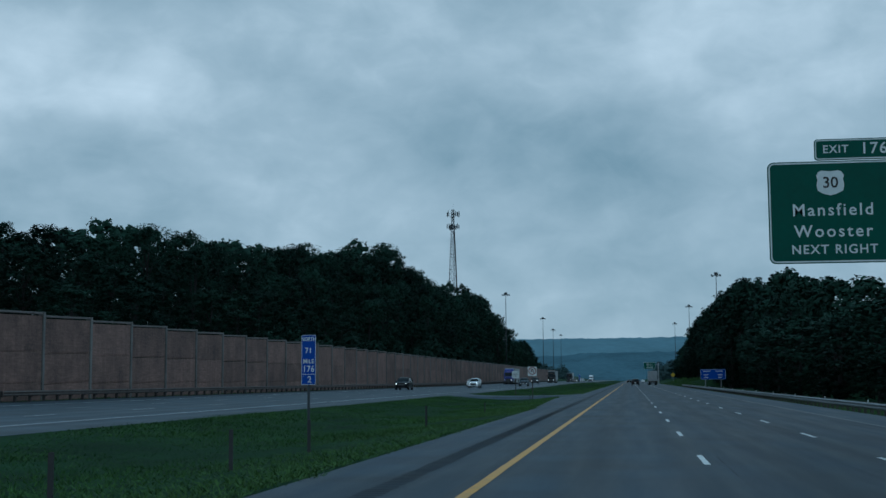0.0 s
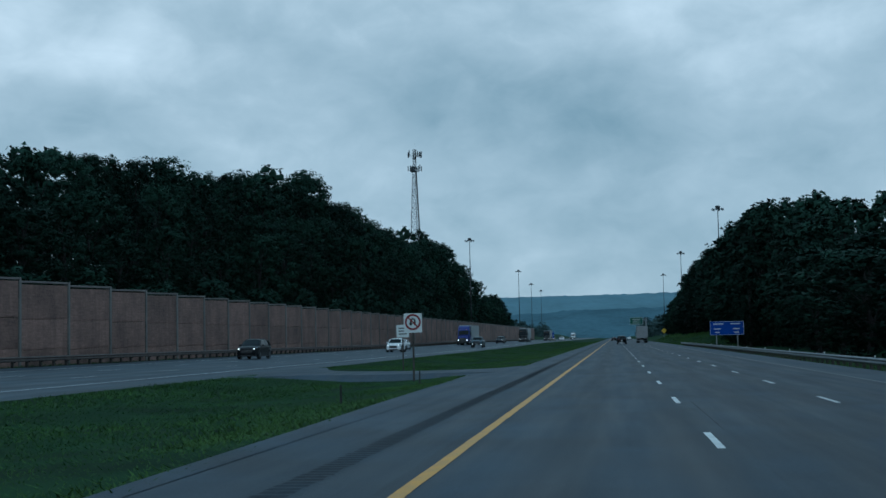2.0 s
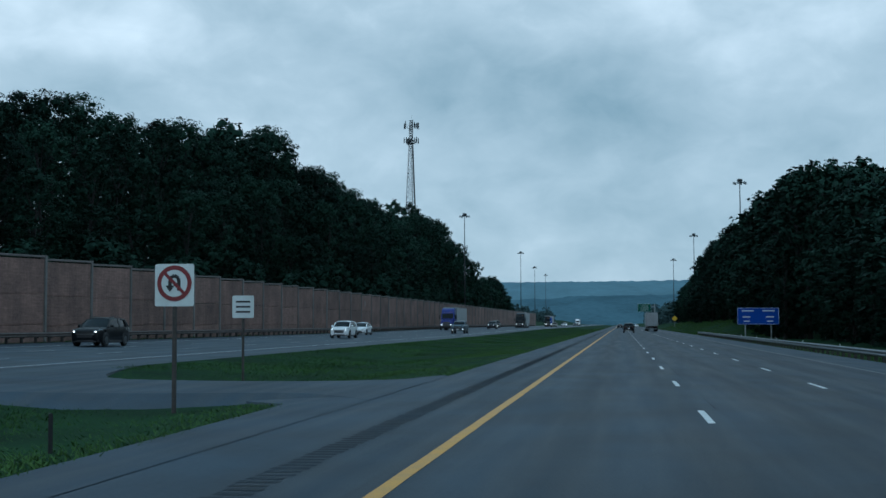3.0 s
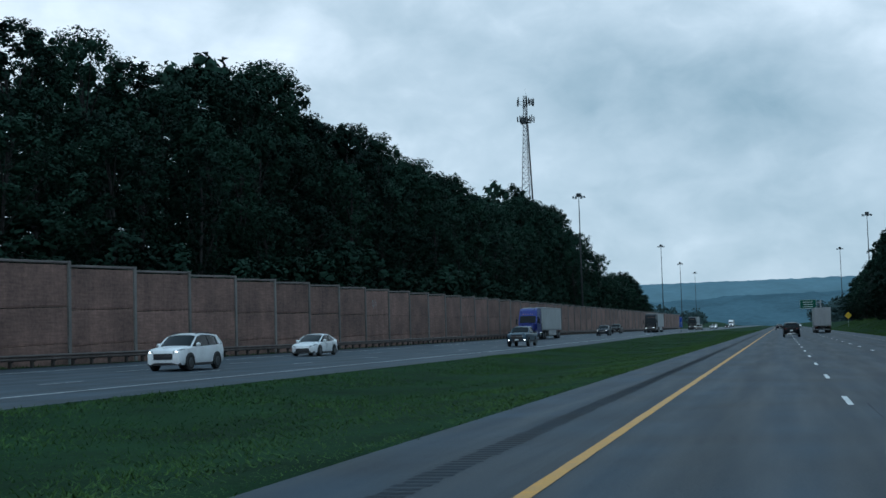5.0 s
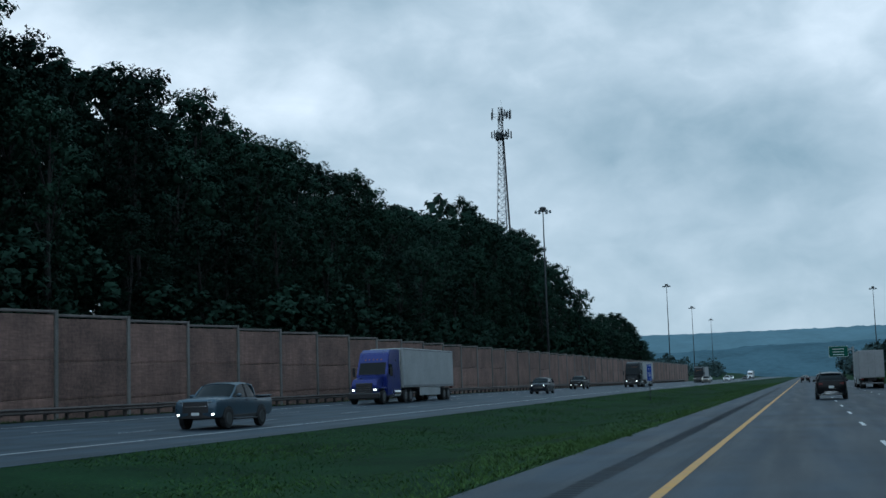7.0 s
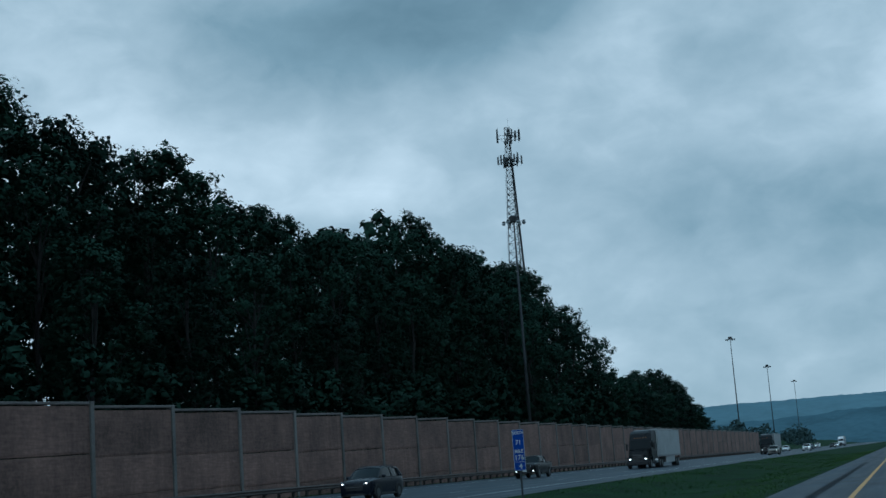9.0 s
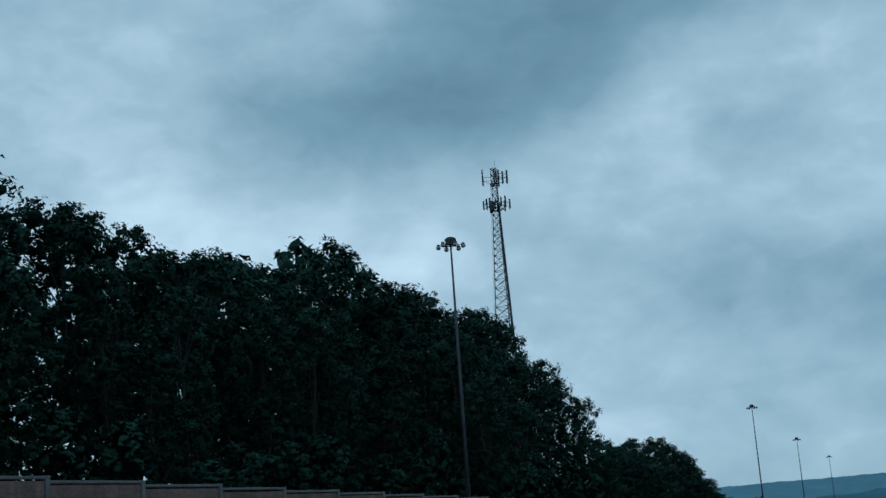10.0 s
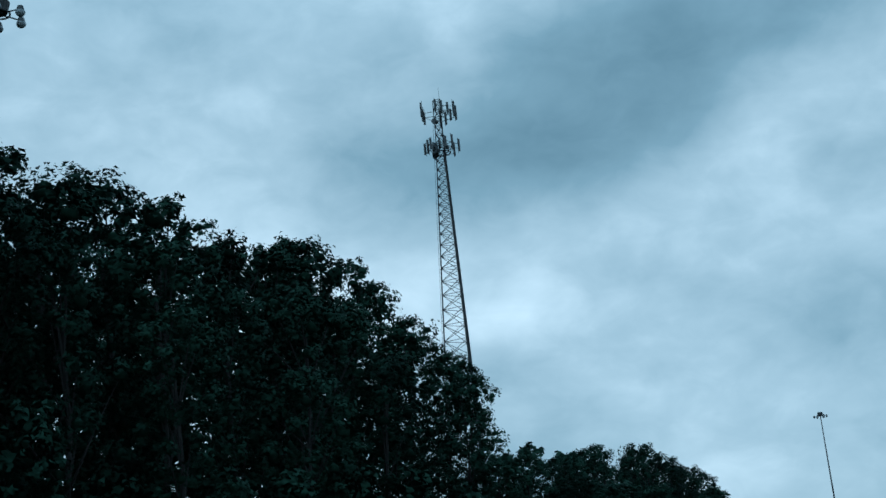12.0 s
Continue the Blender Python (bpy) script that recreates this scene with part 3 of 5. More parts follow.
def guardrail(name, label, x, z_of, face, y0, y1, step_len, per_rail, rail_mat, post_mat, z_top, reflectors=False):
    base = root(name, label, "guardrail", kind="structure")
    rail = w_rail(step_len * per_rail + 0.04)
    rail.materials.append(rail_mat)
    post = mesh_of("post", box(-0.08, 0.08, -0.07, 0.07, -1.0, z_top, 0.012))
    post.materials.append(post_mat)
    block = mesh_of("blockout", box(-0.07, 0.07, -0.06, 0.06, z_top - 0.36, z_top - 0.02, 0.012))
    block.materials.append(post_mat)
    tab = mesh_of("reflector", box(-0.02, 0.02, -0.05, 0.05, z_top, z_top + 0.12, 0.006))
    tab.materials.append(M_SIGNWHITE)
    n = int((y1 - y0) / step_len)
    for k in range(n):
        y = y0 + k * step_len
        ob = new("post", post); ob.location = (x - face * 0.22, y, z_of(y)); ob.parent = base
        ob = new("blockout", block); ob.location = (x - face * 0.075, y, z_of(y)); ob.parent = base
        if k % per_rail == 0:
            ob = new("rail", rail)
            ob.matrix_basis = Matrix.Translation((x, y if face > 0 else y + step_len * per_rail, z_of(y) + z_top - 0.16)) @ (Matrix() if face > 0 else Matrix.Rotation(math.pi, 4, "Z"))
            ob.parent = base
            if reflectors and k % (per_rail * 2) == 0:
                ob = new("reflector", tab); ob.location = (x - face * 0.05, y, z_of(y)); ob.parent = base


guardrail("wall_guardrail_far", "dark weathered steel guardrail in front of the noise wall", -35.75, lambda y: land(-36.1, y), 1, 70, 640, 1.905, 4, M_RUST, M_TIMBER, 0.66)
guardrail("wall_guardrail_near", "grey galvanised steel guardrail along the outer shoulder", 12.3, lambda y: land(12.3, y), -1, 40, 312, 1.905, 4, M_RAIL, M_TIMBER, 0.72, True)


def rail_end():
    """The guardrail's far end: its last length turned down to the ground beside a marker plate."""
    x, y = 12.3, 312.7
    end = root("guardrail_end", "turned-down end of a grey steel guardrail with a striped plate", "guardrail", pose(x, y, land(x, y)), kind="structure")
    me = w_rail(3.0)
    bm = bmesh.new(); bm.from_mesh(me); bpy.data.meshes.remove(me)
    for v in bm.verts:
        v.co.x *= -1
        v.co.z += 0.56 - 0.50 * (v.co.y / 3.0) ** 1.5
    bmesh.ops.reverse_faces(bm, faces=bm.faces[:])
    part("rail", bm, M_RAIL, end)
    part("post", box(0.08, 0.22, 1.4, 1.54, -0.4, 0.45, 0.012), M_TIMBER, end)


rail_end()


# ---- trees ----
def round_off(me, outward):
    """Leaves of one clump share its rounded shading, each turned with its face outward."""
    n = outward / np.linalg.norm(outward, axis=1)[:, None]
    me.polygons.foreach_set("use_smooth", np.ones(len(me.polygons), dtype=bool))
    me.normals_split_custom_set_from_vertices(n.tolist())


def leaf_mesh(name, centres, sizes, seed, material, facing=None, cores=None, outward=None):
    """Many small leaf sprays, turned at random or towards the light."""
    rng = np.random.default_rng(seed)
    n = len(centres)
    u = rng.normal(size=(n, 3))
    if facing is not None:
        # sprays lie roughly across the way they face, as leaves turn to the light
        face = facing / np.linalg.norm(facing, axis=1)[:, None] + rng.normal(size=(n, 3)) * 0.33
        face /= np.linalg.norm(face, axis=1)[:, None]
        u -= (u * face).sum(1)[:, None] * face
    u /= np.linalg.norm(u, axis=1)[:, None]
    w = rng.normal(size=(n, 3)); w -= (w * u).sum(1)[:, None] * u; w /= np.linalg.norm(w, axis=1)[:, None]
    if facing is not None:
        w = np.cross(face, u)
    v = np.cross(u, w)
    s = sizes[:, None]
    a = centres - u * s * 0.62
    c = centres + u * s * rng.uniform(0.5, 0.75, (n, 1))
    b = a + (c - a) * rng.uniform(0.3, 0.7, (n, 1)) + w * s * rng.uniform(0.6, 0.95, (n, 1)) + v * s * rng.uniform(-0.1, 0.1, (n, 1))
    verts = np.stack([a, b, c], 1).reshape(-1, 3)
    tri = np.arange(3 * n).reshape(-1, 3)
    if outward is not None:
        away = (np.cross(b - a, c - a) * outward).sum(1) < 0
        tri[away] = tri[away][:, ::-1]
        outward = np.repeat(outward, 3, 0)
    if cores is not None:
        # a rough inner mass of each clump, hidden by its leaves
        bm = bmesh.new()
        bmesh.ops.create_icosphere(bm, subdivisions=1, radius=1.0)
        ball = np.array([v.co[:] for v in bm.verts]); ix = np.array([[v.index for v in f.verts] for f in bm.faces])
        bm.free()
        for k, (mid, r) in enumerate(zip(*cores)):
            lump = mid + ball * r * np.array([1.0, 1.0, 0.8]) * rng.uniform(0.4, 1.25, (len(ball), 1))
            tri = np.concatenate([tri, ix + len(verts)])
            verts = np.concatenate([verts, lump])
            if outward is not None:
                outward = np.concatenate([outward, ball * np.array([1, 1, 0.6]) - np.array([0, 0, 0.55])])
    me = bpy.data.meshes.new(name)
    me.vertices.add(len(verts)); me.vertices.foreach_set("co", verts.ravel())
    me.loops.add(tri.size); me.loops.foreach_set("vertex_index", tri.ravel())
    me.polygons.add(len(tri)); me.polygons.foreach_set("loop_start", np.arange(0, tri.size, 3))
    me.update(calc_edges=True)
    if outward is not None:
        round_off(me, outward)
    me["leaves"] = n
    me.materials.append(material)
    return me


def make_tree(label, seed, height, spread, clumps, per_clump, low, material, leaf=0.46, open_crown=False):
    """A broadleaf tree: tapered trunk, limbs, and a crown of uneven leaf clumps."""
    rng = np.random.default_rng(seed)
    tree = root("tree", label, "tree")
    bm = bmesh.new()
    p = Vector((0, 0, -0.4))
    r = 0.24 + 0.006 * height
    knots = [p.copy()]
    for k in range(5):
        q = p + Vector((rng.normal() * 0.25, rng.normal() * 0.25, (height * 0.82 + 0.4) / 5))
        rod(p, q, r, r * 0.78, 7, bm, False)
        p, r = q, r * 0.78
        knots.append(p.copy())
    cs, rs = [], []
    for i in range(clumps):
        k = (i + 0.5) / clumps
        z = low + (1 - low) * (k ** 0.85)
        # crown outline: widest above the middle, rounded at the top, drawn in below
        prof = max(0.10, 1 - ((z - 0.60) / 0.41) ** 2) ** 0.62 if z > 0.60 else 0.52 + 0.48 * (z - low) / (0.60 - low)
        a = i * 2.39996 + rng.uniform(-0.5, 0.5)
        rad = spread * prof * rng.uniform(0.35, 0.92) * (1 + 0.18 * math.sin(3 * a + seed))
        cs.append((rad * math.cos(a), rad * math.sin(a), z * height * (0.97 if k > 0.9 else 1)))
        rs.append(rng.uniform(0.95, 1.7) * spread / 4.6)
    cs, rs = np.array(cs), np.array(rs)
    cs[:, 2] = np.minimum(cs[:, 2], height - rs * 0.8)
    for i in range(0, clumps, 4):
        t = Vector(cs[i])
        f = knots[min(4, max(1, int(t.z / (height * 0.82) * 5) - 1))]
        mid = f.lerp(t, 0.5) + Vector((0, 0, 0.3))
        rod(f, mid, 0.10, 0.065, 4, bm, False); rod(mid, t, 0.065, 0.025, 4, bm, False)
    part("trunk", bm, M_BARK, tree, "grey-brown bark")
    n = clumps * per_clump
    which = np.repeat(np.arange(clumps), per_clump)
    d = rng.normal(size=(n, 3)); d /= np.linalg.norm(d, axis=1)[:, None]
    # each clump is a handful of small lobes, more of them on its upper side
    lobes = 7
    out = rng.normal(size=(clumps, lobes, 3)) + np.array([0, 0, 0.35])
    out /= np.linalg.norm(out, axis=2)[:, :, None]
    way = out[which, rng.integers(0, lobes, n)]
    rad = rs[which] * 0.44 * rng.uniform(0.1, 1.0, n) ** 0.5
    pts = cs[which] + (way * rs[which, None] * 0.66 + d * rad[:, None]) * np.array([1.0, 1.0, 0.82])
    # leaves at a clump's surface show its roundness, and lean to the crown's own
    round_way = (pts - cs[which]) / rs[which, None] + 0.55 * (pts - np.array([0, 0, 0.55 * height])) / np.array([spread, spread, 0.4 * height]) + 0.10 * rng.normal(size=(n, 3))
    d = way * 0.6 + d * 0.6
    sizes = rng.uniform(0.6, 1.35, n) * leaf
    part("crown", leaf_mesh("crown", pts, sizes, seed + 5, material, d * 0.75 + np.array([0, 0, 0.55]), None if open_crown else (cs, rs * 0.34), round_way), None, tree)
    return tree


BEHIND_WALL, BEHIND_RAIL = "woods behind the noise wall", "woods beside the outer shoulder"
TREES_LEFT = [
    make_tree("tall dense dark green broadleaf tree behind the noise wall", 21, 26, 4.9, 66, 120, 0.10, M_LEAF, 0.29),
    make_tree("tall dense dark green broadleaf tree behind the noise wall", 22, 26, 5.3, 70, 145, 0.08, M_LEAF, 0.27),
    make_tree("tall broad-crowned dark green tree behind the noise wall", 23, 26, 5.8, 72, 116, 0.10, M_LEAF, 0.295),
    make_tree("tall slender dark green broadleaf tree behind the noise wall", 24, 26, 4.3, 60, 122, 0.10, M_LEAF, 0.285),
]
TREE_SPARSE = make_tree("thin open-crowned tree with sky between its leaves", 25, 26, 3.4, 26, 150, 0.45, M_LEAF, 0.27, True)
TREES_RIGHT = [
    make_tree("dense dark green broadleaf tree behind the outer guardrail", 31, 20, 4.6, 56, 54, 0.03, M_LEAF_R, 0.50),
    make_tree("dense dark green broadleaf tree behind the outer guardrail", 32, 20, 5.0, 58, 52, 0.03, M_LEAF_R, 0.50),
    make_tree("tall dark green broadleaf tree behind the outer guardrail", 33, 20, 4.2, 52, 55, 0.03, M_LEAF_R, 0.50),
]

# tops of the woods along the road: at 60 m to the left, beyond that at 48 m, and at 22 m and 36 m to the right
FAR_Y = [110, 116, 123, 130, 135, 141, 153, 161, 170, 190, 200, 206, 218, 227, 237, 259, 273, 279, 285, 290, 294, 304, 316, 322, 328, 337, 345, 355, 366, 386,
         392, 398, 405, 414, 418, 425, 436, 441, 446, 454, 462, 470, 478, 485, 487, 497, 512, 520, 529, 535, 541, 546, 550]
FAR_Z = [17, 17.6, 19.1, 18.5, 17, 19, 21.9, 23, 22.7, 22.3, 23, 24.5, 25.5, 25.8, 27.2, 28.2, 29.7, 30.5, 29.6, 28.4, 30.4, 33.6, 35.8, 36.6, 32.2, 32.2, 33.5, 33, 32.9, 32.6,
         31.5, 31.4, 32.4, 32, 30.5, 29.0, 31.1, 29.3, 30.9, 30.5, 34.2, 36.5, 37.5, 35.2, 34.0, 35, 35.3, 35.8, 35.4, 34.8, 33.6, 31.2, 27]
END_Y, END_Z = [521, 536, 550, 573, 600, 612, 620, 628, 637], [18.9, 18.6, 17.2, 19.7, 18.6, 17.2, 14.8, 11.5, 9.5]
RIGHT_Y = [225, 267, 290, 331, 400, 460, 520, 580, 640]
RIGHT_Z = [14, 20.0, 21.5, 20.0, 20.5, 19.5, 16.5, 14, 12]
BACK_Y, BACK_Z = [180, 200, 240, 262, 295, 308, 330, 380, 450], [15, 16.5, 19.5, 20, 25.5, 28, 26.5, 27, 22]


FAR_STANDS = []           # trees of the back rows and undergrowth, joined below


def set_tree(kind, x, y, top, wide, turn, group, joined=False):
    """A copy of a tree with its crown's top at the height top."""
    z = land(x, y)
    full = 26.0 if kind in TREES_LEFT or kind is TREE_SPARSE else 20.0
    size = Matrix.Diagonal((wide, wide, (top - z) / full, 1))
    m = Matrix.Translation((x, y, z)) @ Matrix.Rotation(turn, 4, "Z")
    if joined:
        FAR_STANDS.append((kind, m @ size))
        return None
    t = copy_thing(kind, m)
    t.scale = size.to_scale()
    return tagged(t, group=group)


def plant(kinds, x0, y0, y1, spacing, lo, hi, ys, zs, ref, group, rnd, joined=False, slim=1.0):
    y = y0
    while y < y1:
        x = x0 + rnd.uniform(-1.3, 1.3)
        if -51 < x0 < -40 and 430 < y < 484:
            x -= 5.0          # room for the high-mast light
        # a broad crown keeps below the gaps in the skyline beside it
        skyline = min(float(np.interp(y + dy, ys, zs)) + 0.12 * abs(dy) for dy in (-4.5, -2.5, 0, 2.5, 4.5))
        top = 1.6 + (skyline - 1.6) * abs(x) / ref * rnd.uniform(lo, hi)
        kind = rnd.choice(kinds)
        k = (top - land(x, y)) / (26.0 if kinds is TREES_LEFT else 20.0)
        set_tree(kind, x, y, top, max(0.75, min(1.2, k)) * rnd.uniform(0.9, 1.1) * slim, rnd.uniform(0, 6.28), group, joined)
        y += spacing * rnd.uniform(0.75, 1.25)


RND = random.Random(5)
plant(TREES_LEFT, -60.5, 112, 548, 7.2, 0.955, 1.02, FAR_Y, FAR_Z, 60, BEHIND_WALL, RND)
plant(TREES_LEFT, -54.5, 104, 544, 9.4, 0.78, 0.93, FAR_Y, FAR_Z, 60, BEHIND_WALL, RND)
plant(TREES_LEFT, -67.5, 120, 540, 8.6, 0.86, 0.95, FAR_Y, FAR_Z, 60, BEHIND_WALL, RND, True)
plant(TREES_LEFT, -75, 124, 552, 8.6, 0.70, 0.82, FAR_Y, FAR_Z, 60, BEHIND_WALL, RND, True)
plant(TREES_LEFT, -49.5, 92, 540, 13.5, 0.56, 0.78, FAR_Y, FAR_Z, 60, BEHIND_WALL, RND)
plant(TREES_LEFT, -48.5, 551, 636, 5.8, 0.93, 1.02, END_Y, END_Z, 48, BEHIND_WALL, RND)
plant(TREES_LEFT, -46, 528, 632, 7.5, 0.72, 0.92, END_Y, END_Z, 48, BEHIND_WALL, RND)
plant(TREES_LEFT, -57, 555, 628, 9.5, 0.80, 0.93, END_Y, END_Z, 48, BEHIND_WALL, RND, True)
plant(TREES_RIGHT, -47.5, 84, 630, 7.2, 0.32, 0.46, FAR_Y[:-1] + END_Y[3:], FAR_Z[:-1] + END_Z[3:], 60, BEHIND_WALL, RND, True, 0.8)
plant(TREES_RIGHT, 25.5, 222, 264, 6.0, 0.90, 1.02, RIGHT_Y, RIGHT_Z, 22, BEHIND_RAIL, RND)
plant(TREES_RIGHT, 23.5, 266, 590, 8.0, 0.92, 1.05, RIGHT_Y, RIGHT_Z, 22, BEHIND_RAIL, RND)
plant(TREES_RIGHT, 19.2, 92, 192, 9.2, 0.55, 0.78, [90, 230], [11, 16], 22, BEHIND_RAIL, RND)
plant(TREES_RIGHT, 23.5, 194, 262, 7.0, 0.5, 0.72, [90, 230, *RIGHT_Y[1:]], [11, 16, *RIGHT_Z[1:]], 22, BEHIND_RAIL, RND)
plant(TREES_RIGHT, 21.2, 268, 590, 12.0, 0.5, 0.72, RIGHT_Y, RIGHT_Z, 22, BEHIND_RAIL, RND)
plant(TREES_RIGHT, 27, 96, 330, 8.0, 0.74, 0.9, BACK_Y, BACK_Z, 36, BEHIND_RAIL, RND, True)
plant(TREES_RIGHT, 36, 150, 440, 8.5, 0.95, 1.04, BACK_Y, BACK_Z, 36, BEHIND_RAIL, RND, True)


def join_stands():
    """One mesh for the back rows, which cannot be told apart."""
    V, F, O, n = [], [], [], 0
    for kind, m in FAR_STANDS:
        me = [c for c in kind.children if c.name.startswith("crown")][0].data
        co = np.empty(len(me.vertices) * 3); me.vertices.foreach_get("co", co)
        a = np.array(m)
        ix = np.empty(len(me.loops), dtype=np.int32); me.loops.foreach_get("vertex_index", ix)
        co = co.reshape(-1, 3)
        faces = ix.reshape(-1, 3)
        # leaf sprays come first, three corners each; those far back keep every eighth, grown to cover the same
        leafy = int(me["leaves"])
        stride = 2 if kind in TREES_RIGHT else 8
        faces = faces[:leafy:stride]
        leaf = co[faces]
        mid = leaf.mean(1, keepdims=True)
        leaf = (mid + (leaf - mid) * stride ** 0.40).reshape(-1, 3)
        # the rough masses of the back rows close the view through the wood
        lumps = co[3 * leafy:].reshape(-1, 12, 3)
        heart = lumps.mean(1, keepdims=True)
        lumps = (heart + (lumps - heart) * (1.9 if stride > 2 else 1.2)).reshape(-1, 3)
        k = len(leaf)
        world = np.concatenate([leaf, lumps]) @ a[:3, :3].T + a[:3, 3]
        V.append(world)
        core = a[:3, 3] + np.array([0, 0, 0.55 * (world[:, 2].max() - a[2, 3])])
        O.append((world - core) * np.array([1, 1, 0.4]) + np.array([0, 0, 0.5]))
        F.append(np.concatenate([np.arange(k), ix[3 * leafy:] - 3 * leafy + k]).astype(np.int32) + n)
        n += len(world)
    co, ix = np.concatenate(V), np.concatenate(F)
    me = bpy.data.meshes.new("woods_back_rows")
    me.vertices.add(len(co)); me.vertices.foreach_set("co", co.ravel())
    me.loops.add(len(ix)); me.loops.foreach_set("vertex_index", ix)
    me.polygons.add(len(ix) // 3); me.polygons.foreach_set("loop_start", np.arange(0, len(ix), 3))
    me.update(calc_edges=True)
    round_off(me, np.concatenate(O))
    me.materials.append(M_LEAF)
    tagged(part("woods_back_rows", me, None, None), "dense dark undergrowth and back rows of the woods", "woods", kind="stuff")


join_stands()
for k, (x, y, top) in enumerate(((-61.5, 319, 37.0), (-61.5, 474.5, 37.8), (-60.5, 520, 36.2), (-60.5, 409, 32.6))):
    set_tree(TREES_LEFT[(k + 2) % 4], x, y, top, 1.2, 1.3 * k, BEHIND_WALL)
for k, t in enumerate(TREES_LEFT):
    t.matrix_basis = Matrix.Translation((-70, 350 + 14 * k, land(-70, 350)))
    tagged(t, group=BEHIND_WALL)
for k, t in enumerate(TREES_RIGHT):
    t.matrix_basis = Matrix.Translation((31, 330 + 12 * k, land(31, 330)))
    tagged(t, group=BEHIND_RAIL)
TREE_SPARSE.matrix_basis = Matrix.Translation((-57, 439, land(-57, 439)))
tagged(TREE_SPARSE, group=BEHIND_WALL)
set_tree(TREE_SPARSE, -56.5, 433, 27.5, 0.9, 2.0, BEHIND_WALL)
set_tree(TREE_SPARSE, -58, 549, 29.0, 0.95, 1.0, BEHIND_WALL)


# ---- lattice mast ----
def build_mast():
    mast = root("radio_mast", "tall grey three-legged lattice mast with antenna rings", "radio mast", pose(-82.0, 602.0, 0, 0, 0, 8))
    top = 83.2

    def side(z):
        return 1.35 + max(0.0, 76.5 - z) * 0.084

    def corner(i, z):
        a = radians((200, 320, 80)[i])
        r = side(z) / math.sqrt(3)
        return Vector((r * math.cos(a), r * math.sin(a), z))
    levels = [land(-82.0, 602.0) - 0.3]
    while levels[-1] < top - 1.0:
        levels.append(min(top, levels[-1] + max(1.5, side(levels[-1]) * 0.62)))
    for i in range(3):
        part("leg", tube([corner(i, a) for a in levels], [0.16 - 0.09 * a / top for a in levels]), M_STEEL, mast)
    for i in range(3):
        j = (i + 1) % 3
        bm = bmesh.new()
        for a, b in zip(levels, levels[1:]):
            r = 0.05
            rod(corner(i, a), corner(j, b), r, r, 5, bm); rod(corner(j, a), corner(i, b), r, r, 5, bm)
            rod(corner(i, b), corner(j, b), r * 0.9, r * 0.9, 5, bm)
        part("bracing", bm, M_STEEL, mast)
    bm = bmesh.new()
    for k in range(5):
        off = Vector((-0.14 - 0.09 * (k % 3), 0.12 + 0.10 * (k // 3) - 0.09 * k * 0.3, 0))
        rod(corner(1, 6) + off, corner(1, 73.5) + off * 0.8, 0.16, 0.12, 6, bm)
    part("cable_run", bm, M_CABLE, mast, "black feeder cables strapped to a leg")
    bm = bmesh.new()
    for z in np.arange(7, 79, 0.6):
        rod(corner(0, z) + Vector((-0.18, -0.1, 0)), corner(0, z) + Vector((0.18, -0.25, 0)), 0.018, None, 4, bm)
    for dx in (-0.18, 0.18):
        rod(corner(0, 6) + Vector((dx, -0.17, 0)), corner(0, 79) + Vector((dx, -0.17, 0)), 0.025, None, 4, bm)
    part("ladder", bm, M_STEEL, mast)
    part("lightning_rod", rod(corner(2, top), corner(2, top) + Vector((0, 0, 1.9)), 0.03, 0.015, 6), M_STEEL, mast)
    rnd = random.Random(4)

    def ring(z, reach, angles, panels, tall, dishes):
        for a in angles:
            c, s = math.cos(radians(a)), math.sin(radians(a))
            bm = bmesh.new()
            out = Vector((c * reach, s * reach, z))
            across = Vector((-s, c, 0))
            for dz in (-0.35, 0.45):
                rod((c * 0.5, s * 0.5, z + dz), out + Vector((0, 0, dz)), 0.05, None, 6, bm)
                rod(out - across * 1.7 + Vector((0, 0, dz)), out + across * 1.7 + Vector((0, 0, dz)), 0.045, None, 6, bm)
            rod((c * 0.5, s * 0.5, z - 1.3), out + Vector((0, 0, -0.35)), 0.04, None, 6, bm)
            part("antenna_frame", bm, M_STEEL, mast)
            for k in range(panels):
                o = out + across * (-1.6 + 3.2 * k / max(1, panels - 1)) + Vector((c * 0.12, s * 0.12, rnd.uniform(-0.1, 0.5)))
                h = tall * rnd.uniform(0.8, 1.15)
                bm = box(-0.13, 0.13, -0.17, 0.17, -h / 2, h / 2, 0.04)
                bm.transform(Matrix.Translation(o) @ Matrix.Rotation(radians(a), 4, "Z"))
                rod(o - Vector((c * 0.2, s * 0.2, h * 0.62)), o + Vector((-c * 0.2, -s * 0.2, h * 0.62)), 0.04, None, 6, bm)
                part("antenna_panel", bm, M_ANTENNA, mast)
        for a, dz, r in dishes:
            c, s = math.cos(radians(a)), math.sin(radians(a))
            bm = rod((c * 0.6, s * 0.6, z + dz), (c * 1.25, s * 1.25, z + dz), r * 0.55, r, 18)
            rod((c * 1.25, s * 1.25, z + dz), (c * 1.5, s * 1.5, z + dz), r, r, 18, bm)
            part("dish_drum", bm, M_ANTENNA, mast, "round grey microwave drum")
    ring(80.2, 2.5, (190, 310, 70), 4, 2.3, ((250, -1.6, 0.45),))
    ring(74.1, 2.25, (215, 335, 95), 3, 2.3, ((205, 0.2, 0.95), (238, -0.5, 0.6), (180, -0.9, 0.6)))
    bm = bmesh.new()
